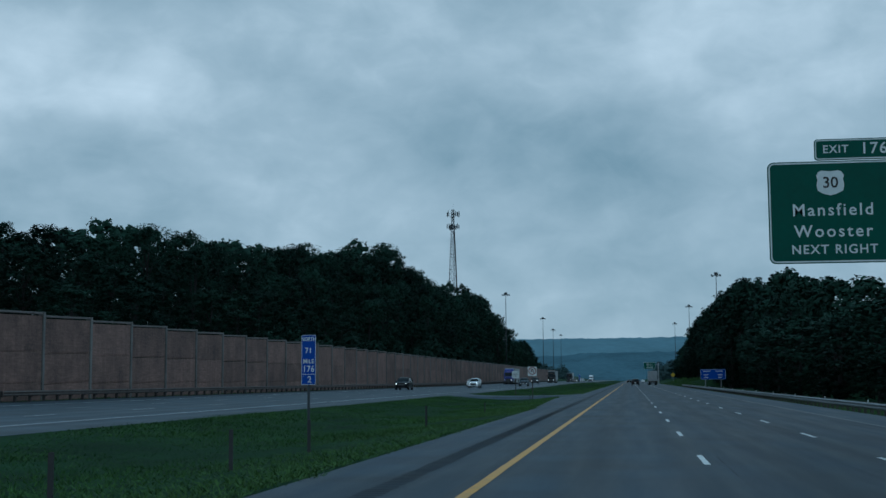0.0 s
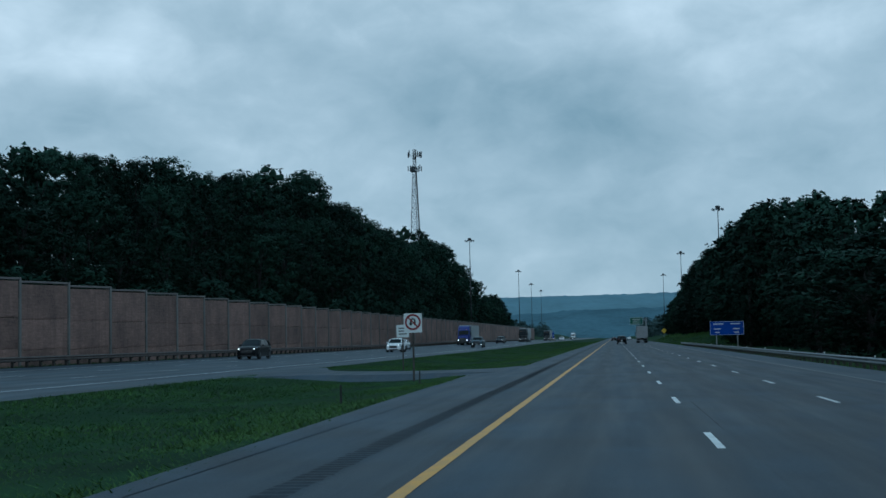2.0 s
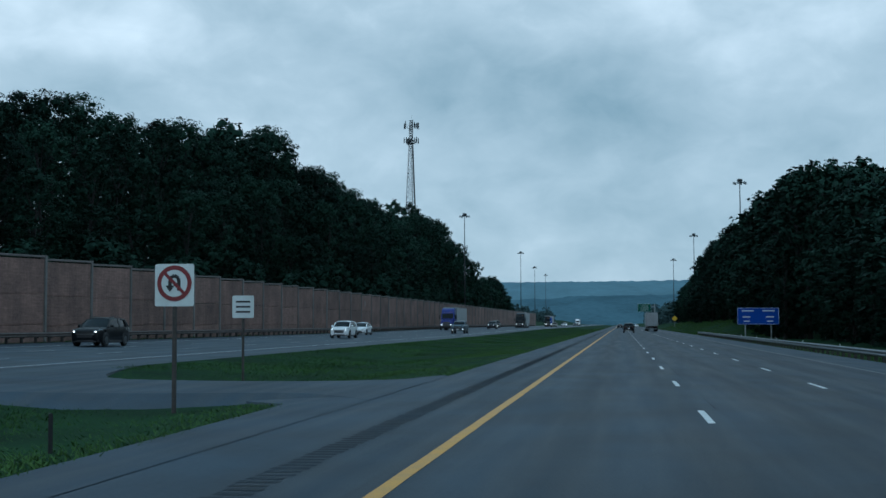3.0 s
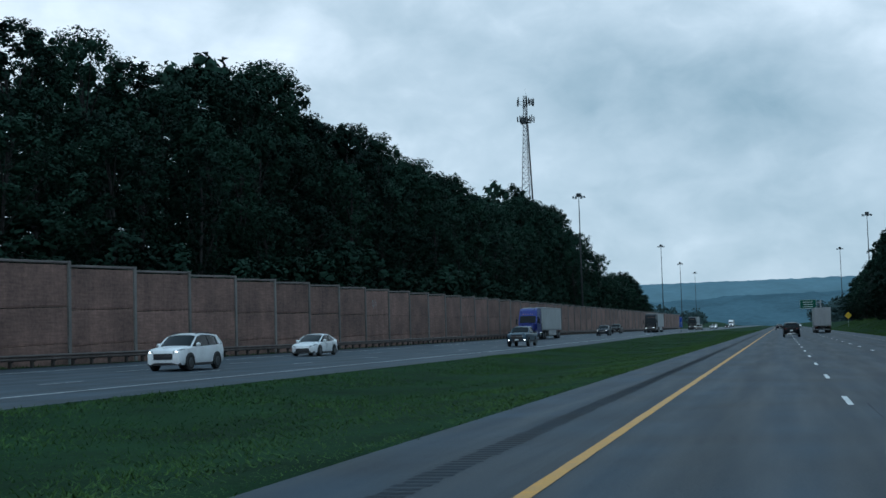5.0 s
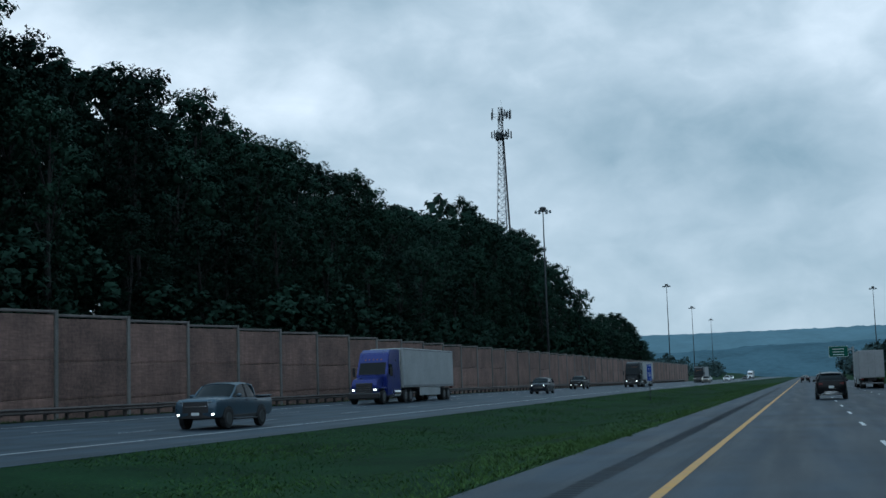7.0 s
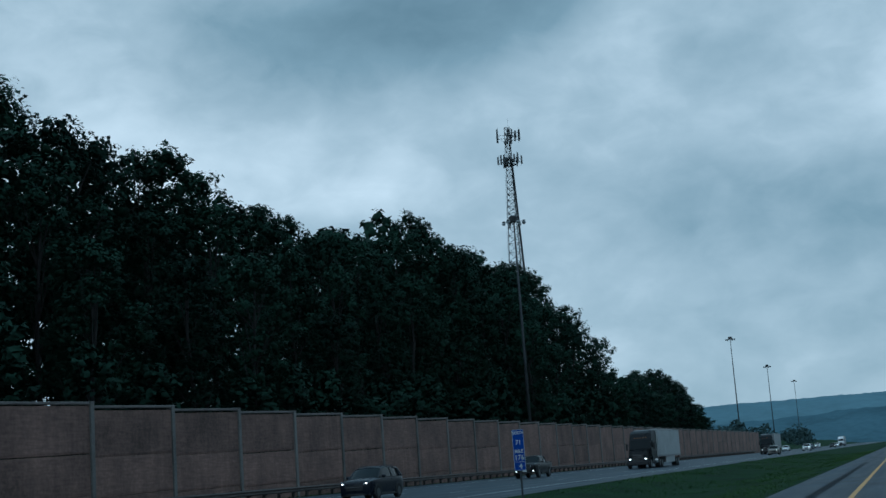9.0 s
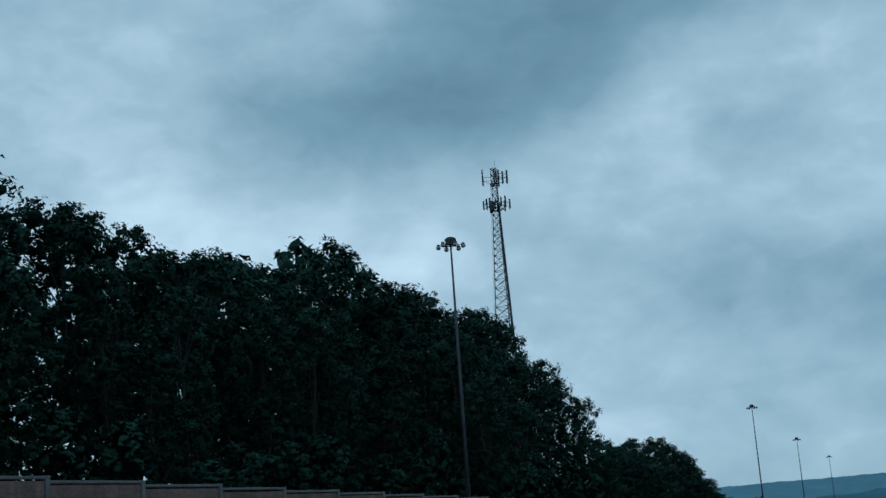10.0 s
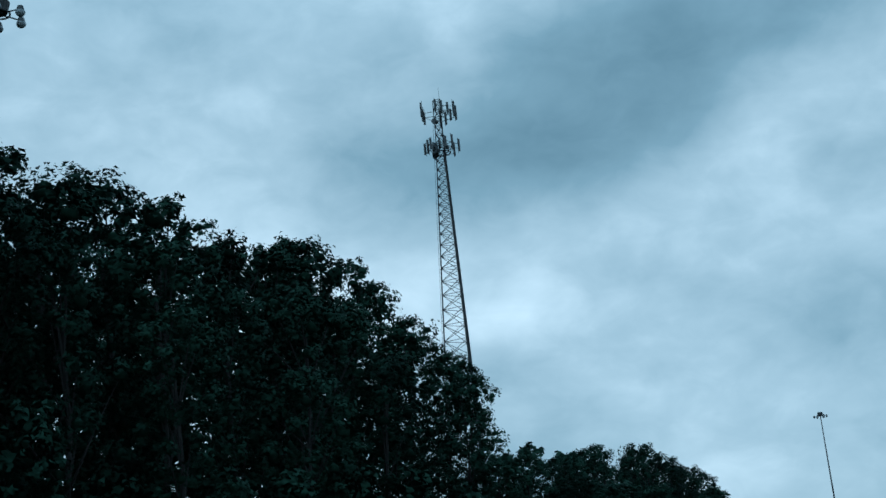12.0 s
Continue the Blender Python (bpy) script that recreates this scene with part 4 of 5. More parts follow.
    for k in range(6):
        a, b = radians(60 * k), radians(60 * k + 60)
        rod((1.5 * math.cos(a), 1.5 * math.sin(a), 73.3), (1.5 * math.cos(b), 1.5 * math.sin(b), 73.3), 0.09, None, 6, bm)
        rod((0.5 * math.cos(a), 0.5 * math.sin(a), 73.3), (1.5 * math.cos(a), 1.5 * math.sin(a), 73.3), 0.06, None, 6, bm)
    part("platform", bm, M_STEEL, mast)
    bm = bmesh.new()
    for k in range(7):
        a = radians(50 * k + 20)
        box(-0.2, 0.2, -0.16, 0.16, -0.35, 0.35, 0.04, bm)
        for v in bm.verts[-24:]:
            v.co += Vector((0.95 * math.cos(a), 0.95 * math.sin(a), 74.3 + 0.3 * (k % 3)))
    part("radio_units", bm, M_ANTENNA, mast, "cluster of small grey radio boxes")


build_mast()


# ---- high-mast road lights ----
def high_mast(x, y, z_head):
    z0 = land(x, y)
    light = root("high_mast_light", "tall tapered galvanised pole with a ring of road lights", "street lamp", pose(x, y, z0, 0, 0, 12), group="high-mast lights")
    h = z_head - z0
    part("pole", rod((0, 0, 0), (0, 0, h), 0.25, 0.09, 12), M_POLE, light, smooth=True)
    part("base_flange", rod((0, 0, 0), (0, 0, 0.08), 0.5, None, 12), M_POLE, light)
    bm = rod((0, 0, h + 0.05), (0, 0, h + 0.62), 0.50, 0.62, 16)
    rod((0, 0, h + 0.62), (0, 0, h + 0.80), 0.62, 0.40, 16, bm)
    part("head_cap", bm, M_LAMP, light)
    bm = bmesh.new()
    for k in range(16):
        a, b = radians(22.5 * k), radians(22.5 * k + 22.5)
        rod((0.62 * math.cos(a), 0.62 * math.sin(a), h), (0.62 * math.cos(b), 0.62 * math.sin(b), h), 0.05, None, 5, bm)
    for k in range(6):
        a = radians(60 * k)
        rod((0.2 * math.cos(a), 0.2 * math.sin(a), h), (1.3 * math.cos(a), 1.3 * math.sin(a), h), 0.04, None, 5, bm)
    part("lamp_ring", bm, M_LAMP, light)
    for k in range(6):
        a = radians(60 * k)
        c = Vector((1.3 * math.cos(a), 1.3 * math.sin(a), h))
        bm = rod(c + Vector((0, 0, -0.16)), c + Vector((0, 0, 0.16)), 0.24, 0.14, 12)
        lamp = part("luminaire", bm, M_LAMP, light)
        bm = bmesh.new()
        bmesh.ops.create_uvsphere(bm, u_segments=12, v_segments=8, radius=0.25, matrix=Matrix.Translation(c + Vector((0, 0, -0.2))) @ Matrix.Diagonal((1, 1, 0.85, 1)))
        part("lens", bm, M_LENS, lamp, "clear domed lens")
    return light


for x, y, z in ((-44.4, 467.0, 32.6), (-46.9, 708.0, 35.1), (-49.2, 842.0, 34.0), (-56.5, 1076.0, 38.5), (25.3, 380.0, 31.6), (25.6, 561.5, 32.6), (25.8, 745.0, 33.0)):
    high_mast(x, y, z)


# ---- signs ----
def shield(w, h, parent, text, x, z):
    """A white route shield with rounded shoulders and dark figures."""
    pts = [(-0.30, 0.5), (-0.42, 0.44), (-0.50, 0.30), (-0.46, 0.14), (-0.50, -0.08), (-0.46, -0.30), (-0.26, -0.42), (0, -0.50),
           (0.26, -0.42), (0.46, -0.30), (0.50, -0.08), (0.46, 0.14), (0.50, 0.30), (0.42, 0.44), (0.30, 0.5), (0, 0.46)]
    bm = bmesh.new()
    f = bm.faces.new([bm.verts.new((x + px * w, -0.012, z + pz * h)) for px, pz in pts])
    r = bmesh.ops.extrude_face_region(bm, geom=[f])
    for v in r["geom"]:
        if isinstance(v, bmesh.types.BMVert):
            v.co.y += 0.008
    bmesh.ops.recalc_face_normals(bm, faces=bm.faces[:])
    sh = part("route_shield", bm, M_SIGNWHITE, parent, "white route shield")
    words(text, h * 0.62, M_SIGNBLACK, sh, x, z, -0.018, "figures", bold=0.008)


def exit_sign():
    x0, w, h, zb = 5.13, 4.55, 3.74, 5.72
    s = root("overhead_exit_sign", "large green overhead exit sign with white lettering on a cantilever", "road sign", pose(x0 + w / 2, 47.85, zb + h / 2))
    board = part("sign_board", plate(w, h, 0.05, 0.22), M_GREEN, s)
    part("white_border", border(w - 0.08, h - 0.08, 0.05, 0.2), M_SIGNWHITE, board)
    shield(0.98, 0.92, board, "30", -0.05, 1.06)
    words("Mansfield", 0.62, M_SIGNWHITE, board, 0.0, 0.06, spacing=1.22, bold=0.006)
    words("Wooster", 0.62, M_SIGNWHITE, board, 0.0, -0.72, spacing=1.24, bold=0.006)
    words("NEXT RIGHT", 0.46, M_SIGNWHITE, board, 0.02, -1.38, spacing=1.18, bold=0.006)
    tab = part("exit_tab", plate(2.85, 0.78, 0.05, 0.12, x=w / 2 - 1.43, z=h / 2 + 0.42), M_GREEN, s)
    part("tab_border", border(2.79, 0.72, 0.04, 0.11, x=w / 2 - 1.43, z=h / 2 + 0.42), M_SIGNWHITE, tab)
    words("EXIT", 0.40, M_SIGNWHITE, tab, w / 2 - 2.1, h / 2 + 0.42, spacing=1.15, bold=0.006)
    words("176", 0.58, M_SIGNWHITE, tab, w / 2 - 0.75, h / 2 + 0.42, spacing=1.15, bold=0.006)
    for dz in (-1.0, 0.9):
        part("cantilever_arm", rod((-2.0, 0.55, dz), (13.6 - x0 - w / 2, 0.55, dz), 0.14, 0.18, 12), M_GALV, s)
    for k in range(5):
        part("sign_bracket", box(-1.9 + 0.95 * k - 0.04, -1.9 + 0.95 * k + 0.04, 0.05, 0.42, -1.7, 1.7, 0.01), M_ALU, s)
    xp = 13.6 - x0 - w / 2
    part("support_post", rod((xp, 0.55, -(zb + h / 2) - 0.5), (xp, 0.55, 2.0), 0.34, 0.24, 16), M_GALV, s)


exit_sign()


def mile_sign(x, y, tenth):
    z = land(x, y)
    s = root("mile_marker_sign", "tall narrow blue mile marker sign on a steel post", "road sign", pose(x, y, 2.21 if y < 100 else 2.24), group="median mile markers")
    board = part("sign_board", plate(0.44, 1.48, 0.006, 0.03), M_BLUE, s)
    part("white_border", border(0.43, 1.47, 0.012, 0.03, y=-0.004, t=0.003), M_SIGNWHITE, board)
    words("NORTH", 0.17, M_SIGNWHITE, board, 0, 0.61, -0.008, squeeze=0.72, spacing=1.05, bold=0.003)
    words("71", 0.22, M_SIGNWHITE, board, 0, 0.27, -0.008, bold=0.003)
    words("MILE", 0.18, M_SIGNWHITE, board, 0, -0.05, -0.008, squeeze=0.85, spacing=1.08, bold=0.003)
    words("176", 0.26, M_SIGNWHITE, board, 0, -0.28, -0.008, squeeze=0.85, spacing=1.12, bold=0.003)
    part("divider", box(-0.2, 0.2, -0.008, -0.003, -0.435, -0.422), M_SIGNWHITE, board)
    words(tenth, 0.26, M_SIGNWHITE, board, 0.03, -0.59, -0.008, bold=0.003)
    part("post", box(-0.035, 0.035, 0.008, 0.06, z - 2.6, 0.7, 0.008), M_POLE, s)


mile_sign(-9.46, 37.39, "2")
mile_sign(-13.75, 355.9, "4")


def u_turn_sign():
    x, y = -9.6, 127.9
    z = land(x, y) - 2.43
    s = root("no_u_turn_sign", "square white no U-turn sign with red ring on a dark post", "road sign", pose(x, y, 2.43))
    board = part("sign_board", plate(0.88, 0.92, 0.006, 0.05), M_SIGNWHITE, s)
    bm = bmesh.new()
    rings = []
    for r in (0.39, 0.295):
        rings.append([bm.verts.new((r * math.cos(radians(15 * k)), -0.008, 0.04 + r * math.sin(radians(15 * k)))) for k in range(24)])
    for k in range(24):
        j = (k + 1) % 24
        bm.faces.new((rings[0][k], rings[0][j], rings[1][j], rings[1][k]))
    part("red_ring", bm, M_SIGNRED, board)
    bm = box(-0.32, 0.32, -0.0125, -0.010, -0.035, 0.035)
    bm.transform(Matrix.Translation((0, 0, 0.04)) @ Matrix.Rotation(radians(45), 4, "Y"))
    part("red_slash", bm, M_SIGNRED, board)
    bm = bmesh.new()
    path = [(0.10, -0.16), (0.10, 0.06)] + [(0.10 * math.cos(radians(a)), 0.06 + 0.10 * math.sin(radians(a))) for a in range(30, 181, 30)] + [(-0.10, -0.05)]
    for a, b in zip(path, path[1:]):
        d = Vector((b[0] - a[0], 0, b[1] - a[1])); nrm = Vector((-d.z, 0, d.x)).normalized() * 0.04
        p, q = Vector((a[0], -0.007, a[1] + 0.04)), Vector((b[0], -0.007, b[1] + 0.04))
        bm.faces.new([bm.verts.new(c) for c in (p - nrm, q - nrm, q + nrm, p + nrm)])
    bm.faces.new([bm.verts.new(c) for c in ((-0.20, -0.007, -0.01), (0.0, -0.007, -0.01), (-0.10, -0.007, -0.15))])
    part("u_turn_arrow", bm, M_SIGNBLACK, board)
    part("post", box(-0.045, 0.045, 0.008, 0.07, z - 0.3, 0.40, 0.008), M_TIMBER, s)
    s2 = root("small_white_sign", "small blank white sign on a dark post beside the crossover", "road sign", pose(-12.6, 143.0, 2.17))
    b2 = part("sign_board", plate(0.75, 0.75, 0.006, 0.05), M_SIGNWHITE, s2)
    for k in range(3):
        part("text_bar", box(-0.25, 0.25, -0.008, -0.004, 0.14 - 0.17 * k, 0.20 - 0.17 * k), M_SIGNBLACK, b2)
    part("post", box(-0.04, 0.04, 0.008, 0.06, land(-12.6, 143) - 2.47, 0.34, 0.008), M_TIMBER, s2)


u_turn_sign()


def services_sign():
    x, y, zc = 16.05, 257.2, 2.46
    s = root("blue_services_sign", "wide blue roadside services sign on two posts before the trees", "road sign", pose(x, y, zc))
    board = part("sign_board", plate(4.85, 2.0, 0.05, 0.12), M_BLUE, s)
    part("white_border", border(4.78, 1.93, 0.035, 0.11), M_SIGNWHITE, board)
    for k, (a, b, z) in enumerate(((-1.9, -0.5, 0.62), (0.5, 1.9, 0.62), (-1.8, -0.9, -0.1), (0.9, 1.8, -0.1), (-1.7, -1.0, -0.6), (1.0, 1.7, -0.6))):
        part("text_bar", box(a, b, -0.012, -0.006, z - 0.07, z + 0.07), M_SIGNWHITE, board)
    for px in (-1.5, 1.5):
        part("post", box(px - 0.08, px + 0.08, 0.06, 0.2, land(x, y) - zc - 0.4, 0.9, 0.01), M_GALV, s)


services_sign()


def far_gantry_sign():
    s = root("far_green_sign", "distant green guide sign on a cantilever over the lanes", "road sign", pose(9.5, 640.0, 8.2))
    board = part("sign_board", plate(5.6, 3.2, 0.08, 0.2), M_GREEN, s)
    part("white_border", border(5.5, 3.1, 0.07, 0.2), M_SIGNWHITE, board)
    for z in (0.7, -0.1, -0.9):
        part("text_bar", box(-1.6, 1.6, -0.014, -0.006, z - 0.08, z + 0.08), M_SIGNWHITE, board)
    part("cantilever_arm", rod((-2.4, 0.4, 0.5), (4.2, 0.4, 0.5), 0.18, 0.2, 10), M_GALV, s)
    part("support_post", rod((4.2, 0.4, -9.0), (4.2, 0.4, 1.4), 0.34, 0.24, 12), M_GALV, s)
    d = root("yellow_warning_sign", "yellow diamond warning sign on a post at the wood's edge", "road sign", pose(16.4, 507.0, 3.2))
    bm = plate(1.3, 1.3, 0.01, 0.06)
    bm.transform(Matrix.Rotation(radians(45), 4, "Y"))
    part("sign_board", bm, M_SIGNYELLOW, d)
    part("post", box(-0.05, 0.05, 0.012, 0.08, -4.2, 0.6, 0.008), M_GALV, d)


far_gantry_sign()

for k, (x, y) in enumerate(((-8.0, 17.1), (-8.0, 25.3), (-8.0, 31.7), (-7.6, 48.0), (-8.0, 71.3), (-8.0, 104.0), (-7.8, 118.0))):
    d = root("delineator_post", "short dark flexible marker post in the median grass", "marker post", pose(x, y, land(x, y), 0, 0, 10 * k), group="median marker posts")
    part("blade", plate(0.085, 0.95, 0.02, 0.03, z=0.36) if y < 60 else plate(0.065, 0.65, 0.02, 0.025, z=0.24), M_TRIM, d)

# ---- vehicles ----
def wheel(parent, x, y, r, w, name="wheel"):
    side = 1 if x > 0 else -1
    bm = rod((x - side * w, y, r), (x, y, r), r, r, 20)
    bmesh.ops.bevel(bm, geom=[e for e in bm.edges if abs(e.verts[0].co.x - e.verts[1].co.x) < 1e-4], offset=0.03, segments=1, affect="EDGES")
    tyre = part(name, bm, M_RUBBER, parent)
    bm = rod((x - side * 0.02, y, r), (x + side * 0.012, y, r), r * 0.64, r * 0.60, 16)
    part("rim", bm, M_RIM, tyre)
    return tyre


def loft(rows, close=True):
    """One skin over rings of points, capped at both ends."""
    bm = bmesh.new()
    rings = [[bm.verts.new(p) for p in r] for r in rows]
    n = len(rings[0])
    for a, b in zip(rings, rings[1:]):
        for k in range(n):
            j = (k + 1) % n
            bm.faces.new((a[k], a[j], b[j], b[k]))
    if close:
        bm.faces.new(rings[0][::-1]); bm.faces.new(rings[-1])
    bmesh.ops.recalc_face_normals(bm, faces=bm.faces[:])
    return bm


def both_sides(half):
    """A closed ring from its right half, which runs from the middle of the top to the bottom."""
    return half + [(-x, y, z) for x, y, z in half[:0:-1]]


# along each body, from the nose: y, half width, top, underside
CAR_BODY = {
    "sedan": ((-2.42, 0.60, 0.64, 0.36), (-2.36, 0.76, 0.71, 0.25), (-2.10, 0.87, 0.80, 0.20), (-1.55, 0.915, 0.89, 0.19), (-1.05, 0.92, 0.95, 0.19), (0.0, 0.925, 0.97, 0.19),
              (1.0, 0.92, 1.00, 0.19), (1.7, 0.905, 1.05, 0.20), (2.15, 0.865, 1.07, 0.24), (2.36, 0.79, 1.02, 0.30), (2.42, 0.68, 0.86, 0.45)),
    "suv": ((-2.37, 0.66, 0.84, 0.42), (-2.31, 0.80, 0.93, 0.30), (-2.02, 0.90, 1.02, 0.26), (-1.45, 0.93, 1.08, 0.25), (-0.95, 0.94, 1.12, 0.25), (0.0, 0.945, 1.14, 0.25),
            (1.0, 0.94, 1.16, 0.25), (1.8, 0.925, 1.18, 0.27), (2.2, 0.90, 1.19, 0.30), (2.34, 0.85, 1.12, 0.34), (2.38, 0.76, 0.92, 0.45)),
    "pickup": ((-2.70, 0.80, 1.04, 0.58), (-2.63, 0.91, 1.13, 0.48), (-2.35, 0.965, 1.20, 0.46), (-1.6, 0.985, 1.24, 0.46), (-1.1, 0.99, 1.26, 0.46), (0.0, 0.99, 1.26, 0.46),
               (1.05, 0.99, 1.26, 0.46), (1.12, 0.985, 1.22, 0.46), (2.55, 0.98, 1.24, 0.48), (2.68, 0.955, 1.22, 0.52), (2.70, 0.92, 1.10, 0.56)),
}
# along each cabin: y, half width at the belt, half width at the roof, belt, roof
CAR_CABIN = {
    "sedan": ((-1.22, 0.80, 0.74, 0.94, 0.965), (-0.72, 0.85, 0.70, 0.96, 1.23), (-0.28, 0.86, 0.64, 0.97, 1.405), (0.3, 0.865, 0.63, 0.98, 1.46), (0.95, 0.855, 0.62, 1.00, 1.42),
              (1.40, 0.83, 0.61, 1.03, 1.30), (1.75, 0.79, 0.64, 1.05, 1.17), (2.02, 0.74, 0.68, 1.06, 1.085)),
    "suv": ((-1.15, 0.82, 0.78, 1.09, 1.125), (-0.75, 0.87, 0.74, 1.12, 1.40), (-0.42, 0.88, 0.69, 1.13, 1.60), (0.2, 0.885, 0.68, 1.14, 1.68), (1.2, 0.88, 0.67, 1.16, 1.66),
            (1.78, 0.86, 0.66, 1.17, 1.60), (2.08, 0.84, 0.70, 1.18, 1.38), (2.22, 0.82, 0.78, 1.18, 1.21)),
    "pickup": ((-1.22, 0.86, 0.80, 1.24, 1.265), (-0.85, 0.90, 0.78, 1.25, 1.53), (-0.52, 0.91, 0.72, 1.25, 1.76), (0.0, 0.915, 0.71, 1.25, 1.83), (0.65, 0.915, 0.71, 1.25, 1.82),
               (0.90, 0.91, 0.72, 1.25, 1.76), (1.02, 0.90, 0.78, 1.24, 1.50), (1.08, 0.88, 0.82, 1.23, 1.26)),
}


def motor_car(label, kind, body_mat, m, group="", lights="head"):
    """A road car built nose first along -y: rounded body, glazed cabin, pillars, roof, wheels, lamps and trim."""
    rows, cab = CAR_BODY[kind], CAR_CABIN[kind]
    wr = {"sedan": 0.335, "suv": 0.37, "pickup": 0.41}[kind]
    f, r = rows[0][0], rows[-1][0]
    hw = max(row[1] for row in rows)
    zs = rows[5][3]
    car = root("pickup_truck" if kind == "pickup" else "car", label, "pickup" if kind == "pickup" else "car", m, group)
    wf, wb = f + {"sedan": 0.94, "suv": 0.90, "pickup": 0.95}[kind], r - {"sedan": 1.05, "suv": 0.98, "pickup": 1.22}[kind]

    def girth(y, w, t, b):
        h = t - b
        return both_sides([(0, y, t + 0.035), (0.55 * w, y, t + 0.028), (0.84 * w, y, t), (0.955 * w, y, t - 0.06), (w, y, t - 0.30 * h), (0.985 * w, y, b + 0.36 * h), (0.99 * w, y, b + 0.16 * h), (0.90 * w, y, b), (0, y, b)])
    part("body", loft([girth(*row) for row in rows]), body_mat, car, soft=True)

    def hoop(y, w0, w1, z0, z1, out=0.0):
        return both_sides([(0, y, z1 + 0.02 + out), (0.6 * w1, y, z1 + 0.012 + out), (0.93 * w1 + out, y, z1 - 0.02 + out), (w1 + 0.03 + out, y, z1 - 0.06), (w0 + out, y, z0 - 0.02), (0, y, z0 - 0.03)])
    part("windscreen", loft([hoop(*row) for row in cab[:3]]), M_GLASS, car, soft=True)
    part("side_window", loft([hoop(*row) for row in cab[2:5]]), M_GLASS, car, soft=True)
    part("rear_window", loft([hoop(*row) for row in cab[4:]]), M_GLASS, car, soft=True)
    roof = []
    for y, w0, w1, z0, z1 in cab[2:5 if kind == "sedan" else 6]:
        top = [(-w1 - 0.035, y, z1 - 0.05), (-0.92 * w1, y, z1 + 0.004), (-0.5 * w1, y, z1 + 0.034), (0, y, z1 + 0.042), (0.5 * w1, y, z1 + 0.034), (0.92 * w1, y, z1 + 0.004), (w1 + 0.035, y, z1 - 0.05)]
        roof.append(top + [(x * 0.96, yy, zz - 0.035) for x, yy, zz in top[::-1]])
    part("roof", loft(roof), body_mat, car, soft=True)
    mid = (cab[2][0] + cab[5][0]) / 2 - 0.02

    def edge(y, high):
        """A point on the cabin's flank."""
        cols = list(zip(*cab))
        w0, w1, z0, z1 = (float(np.interp(y, cols[0], c)) for c in cols[1:])
        return (w1 + 0.025, y, z1 - 0.055) if high else (w0, y, z0 - 0.02)
    for sgn in (-1, 1):
        def at_side(p, out=0.0):
            return (sgn * (p[0] + out), p[1], p[2])
        front = [at_side(edge(y, True)) for y, *_ in cab[:3]]
        part("front_pillar", tube(front, [0.05, 0.042, 0.038], 6), body_mat, car, soft=True)
        part("centre_pillar", tube([at_side(edge(mid, False)), at_side(edge(mid, True))], [0.045, 0.035], 6), M_TRIM, car)
        back = [at_side(edge(y, True)) for y, *_ in cab[4:]]
        part("rear_pillar", tube(back, [0.05] + [0.075] * (len(back) - 2) + [0.06], 6), body_mat, car, soft=True)
        if kind == "suv":
            part("quarter_panel", tube([at_side(edge(1.72, True)), at_side(edge(1.80, False))], [0.09, 0.12], 6), body_mat, car, soft=True)
        bm = bmesh.new()
        bmesh.ops.create_uvsphere(bm, u_segments=10, v_segments=6, radius=1, matrix=Matrix.Translation((sgn * (hw + 0.06), cab[1][0] - 0.02, cab[1][3] + 0.06)) @ Matrix.Diagonal((0.12, 0.075, 0.085, 1)))
        part("mirror", bm, body_mat, car, smooth=True)
        for y in (wf, wb):
            bm = rod((sgn * (hw - 0.3), y, wr + 0.02), (sgn * (hw + 0.008), y, wr + 0.02), wr + 0.065, None, 26)
            bmesh.ops.bisect_plane(bm, geom=bm.verts[:] + bm.edges[:] + bm.faces[:], plane_co=(0, 0, zs - 0.02), plane_no=(0, 0, 1), clear_inner=True)
            part("wheel_arch", bm, M_TRIM, car)
            wheel(car, sgn * (hw + 0.022), y, wr, 0.24)
        # lamps follow the rounding of the nose and tail
        t0, t1 = rows[1][2], rows[2][2]
        lamp = [(0.50, f + 0.005, t0 - 0.03), (0.64, f + 0.05, t0 - 0.015), (0.78, f + 0.20, t1 - 0.035), (0.855, f + 0.40, t1 - 0.02)]
        deep = {"sedan": 0.10, "suv": 0.12, "pickup": 0.17}[kind]
        head = part("headlamp", loft([[(sgn * x * hw / 0.925, y - 0.012, z), (sgn * x * hw / 0.925, y + 0.07, z + 0.012), (sgn * x * hw / 0.925, y + 0.07, z - deep * 0.8), (sgn * x * hw / 0.925, y - 0.016, z - deep * (1.0 - 0.3 * k))] for k, (x, y, z) in enumerate(lamp)]), M_LENS, car, "clear headlamp glass")
        if lights == "head":
            part("bulb", box(sgn * 0.66 * hw - 0.075, sgn * 0.66 * hw + 0.075, f + 0.02, f + 0.05, t0 - 0.11, t0 - 0.03, 0.01), M_HEAD, head, "lit bulb")
        zt = rows[-2][2]
        part("tail_lamp", loft([[(sgn * x * hw, y + 0.012, z), (sgn * x * hw, y - 0.06, z), (sgn * x * hw, y - 0.06, z - tt), (sgn * x * hw, y + 0.012, z - tt)] for x, y, z, tt in ((0.55, r - 0.01, zt - 0.10, 0.10), (0.78, r - 0.02, zt - 0.06, 0.17), (0.925, r - 0.13, zt - 0.04, 0.17))]), M_TAIL, car, "red tail lamp")
        for y in (mid - 0.22, mid + 0.72):
            part("door_handle", box(sgn * hw - 0.02, sgn * hw + 0.014, y, y + 0.17, cab[3][3] - 0.15, cab[3][3] - 0.115, 0.008), M_TRIM if kind == "pickup" else body_mat, car)
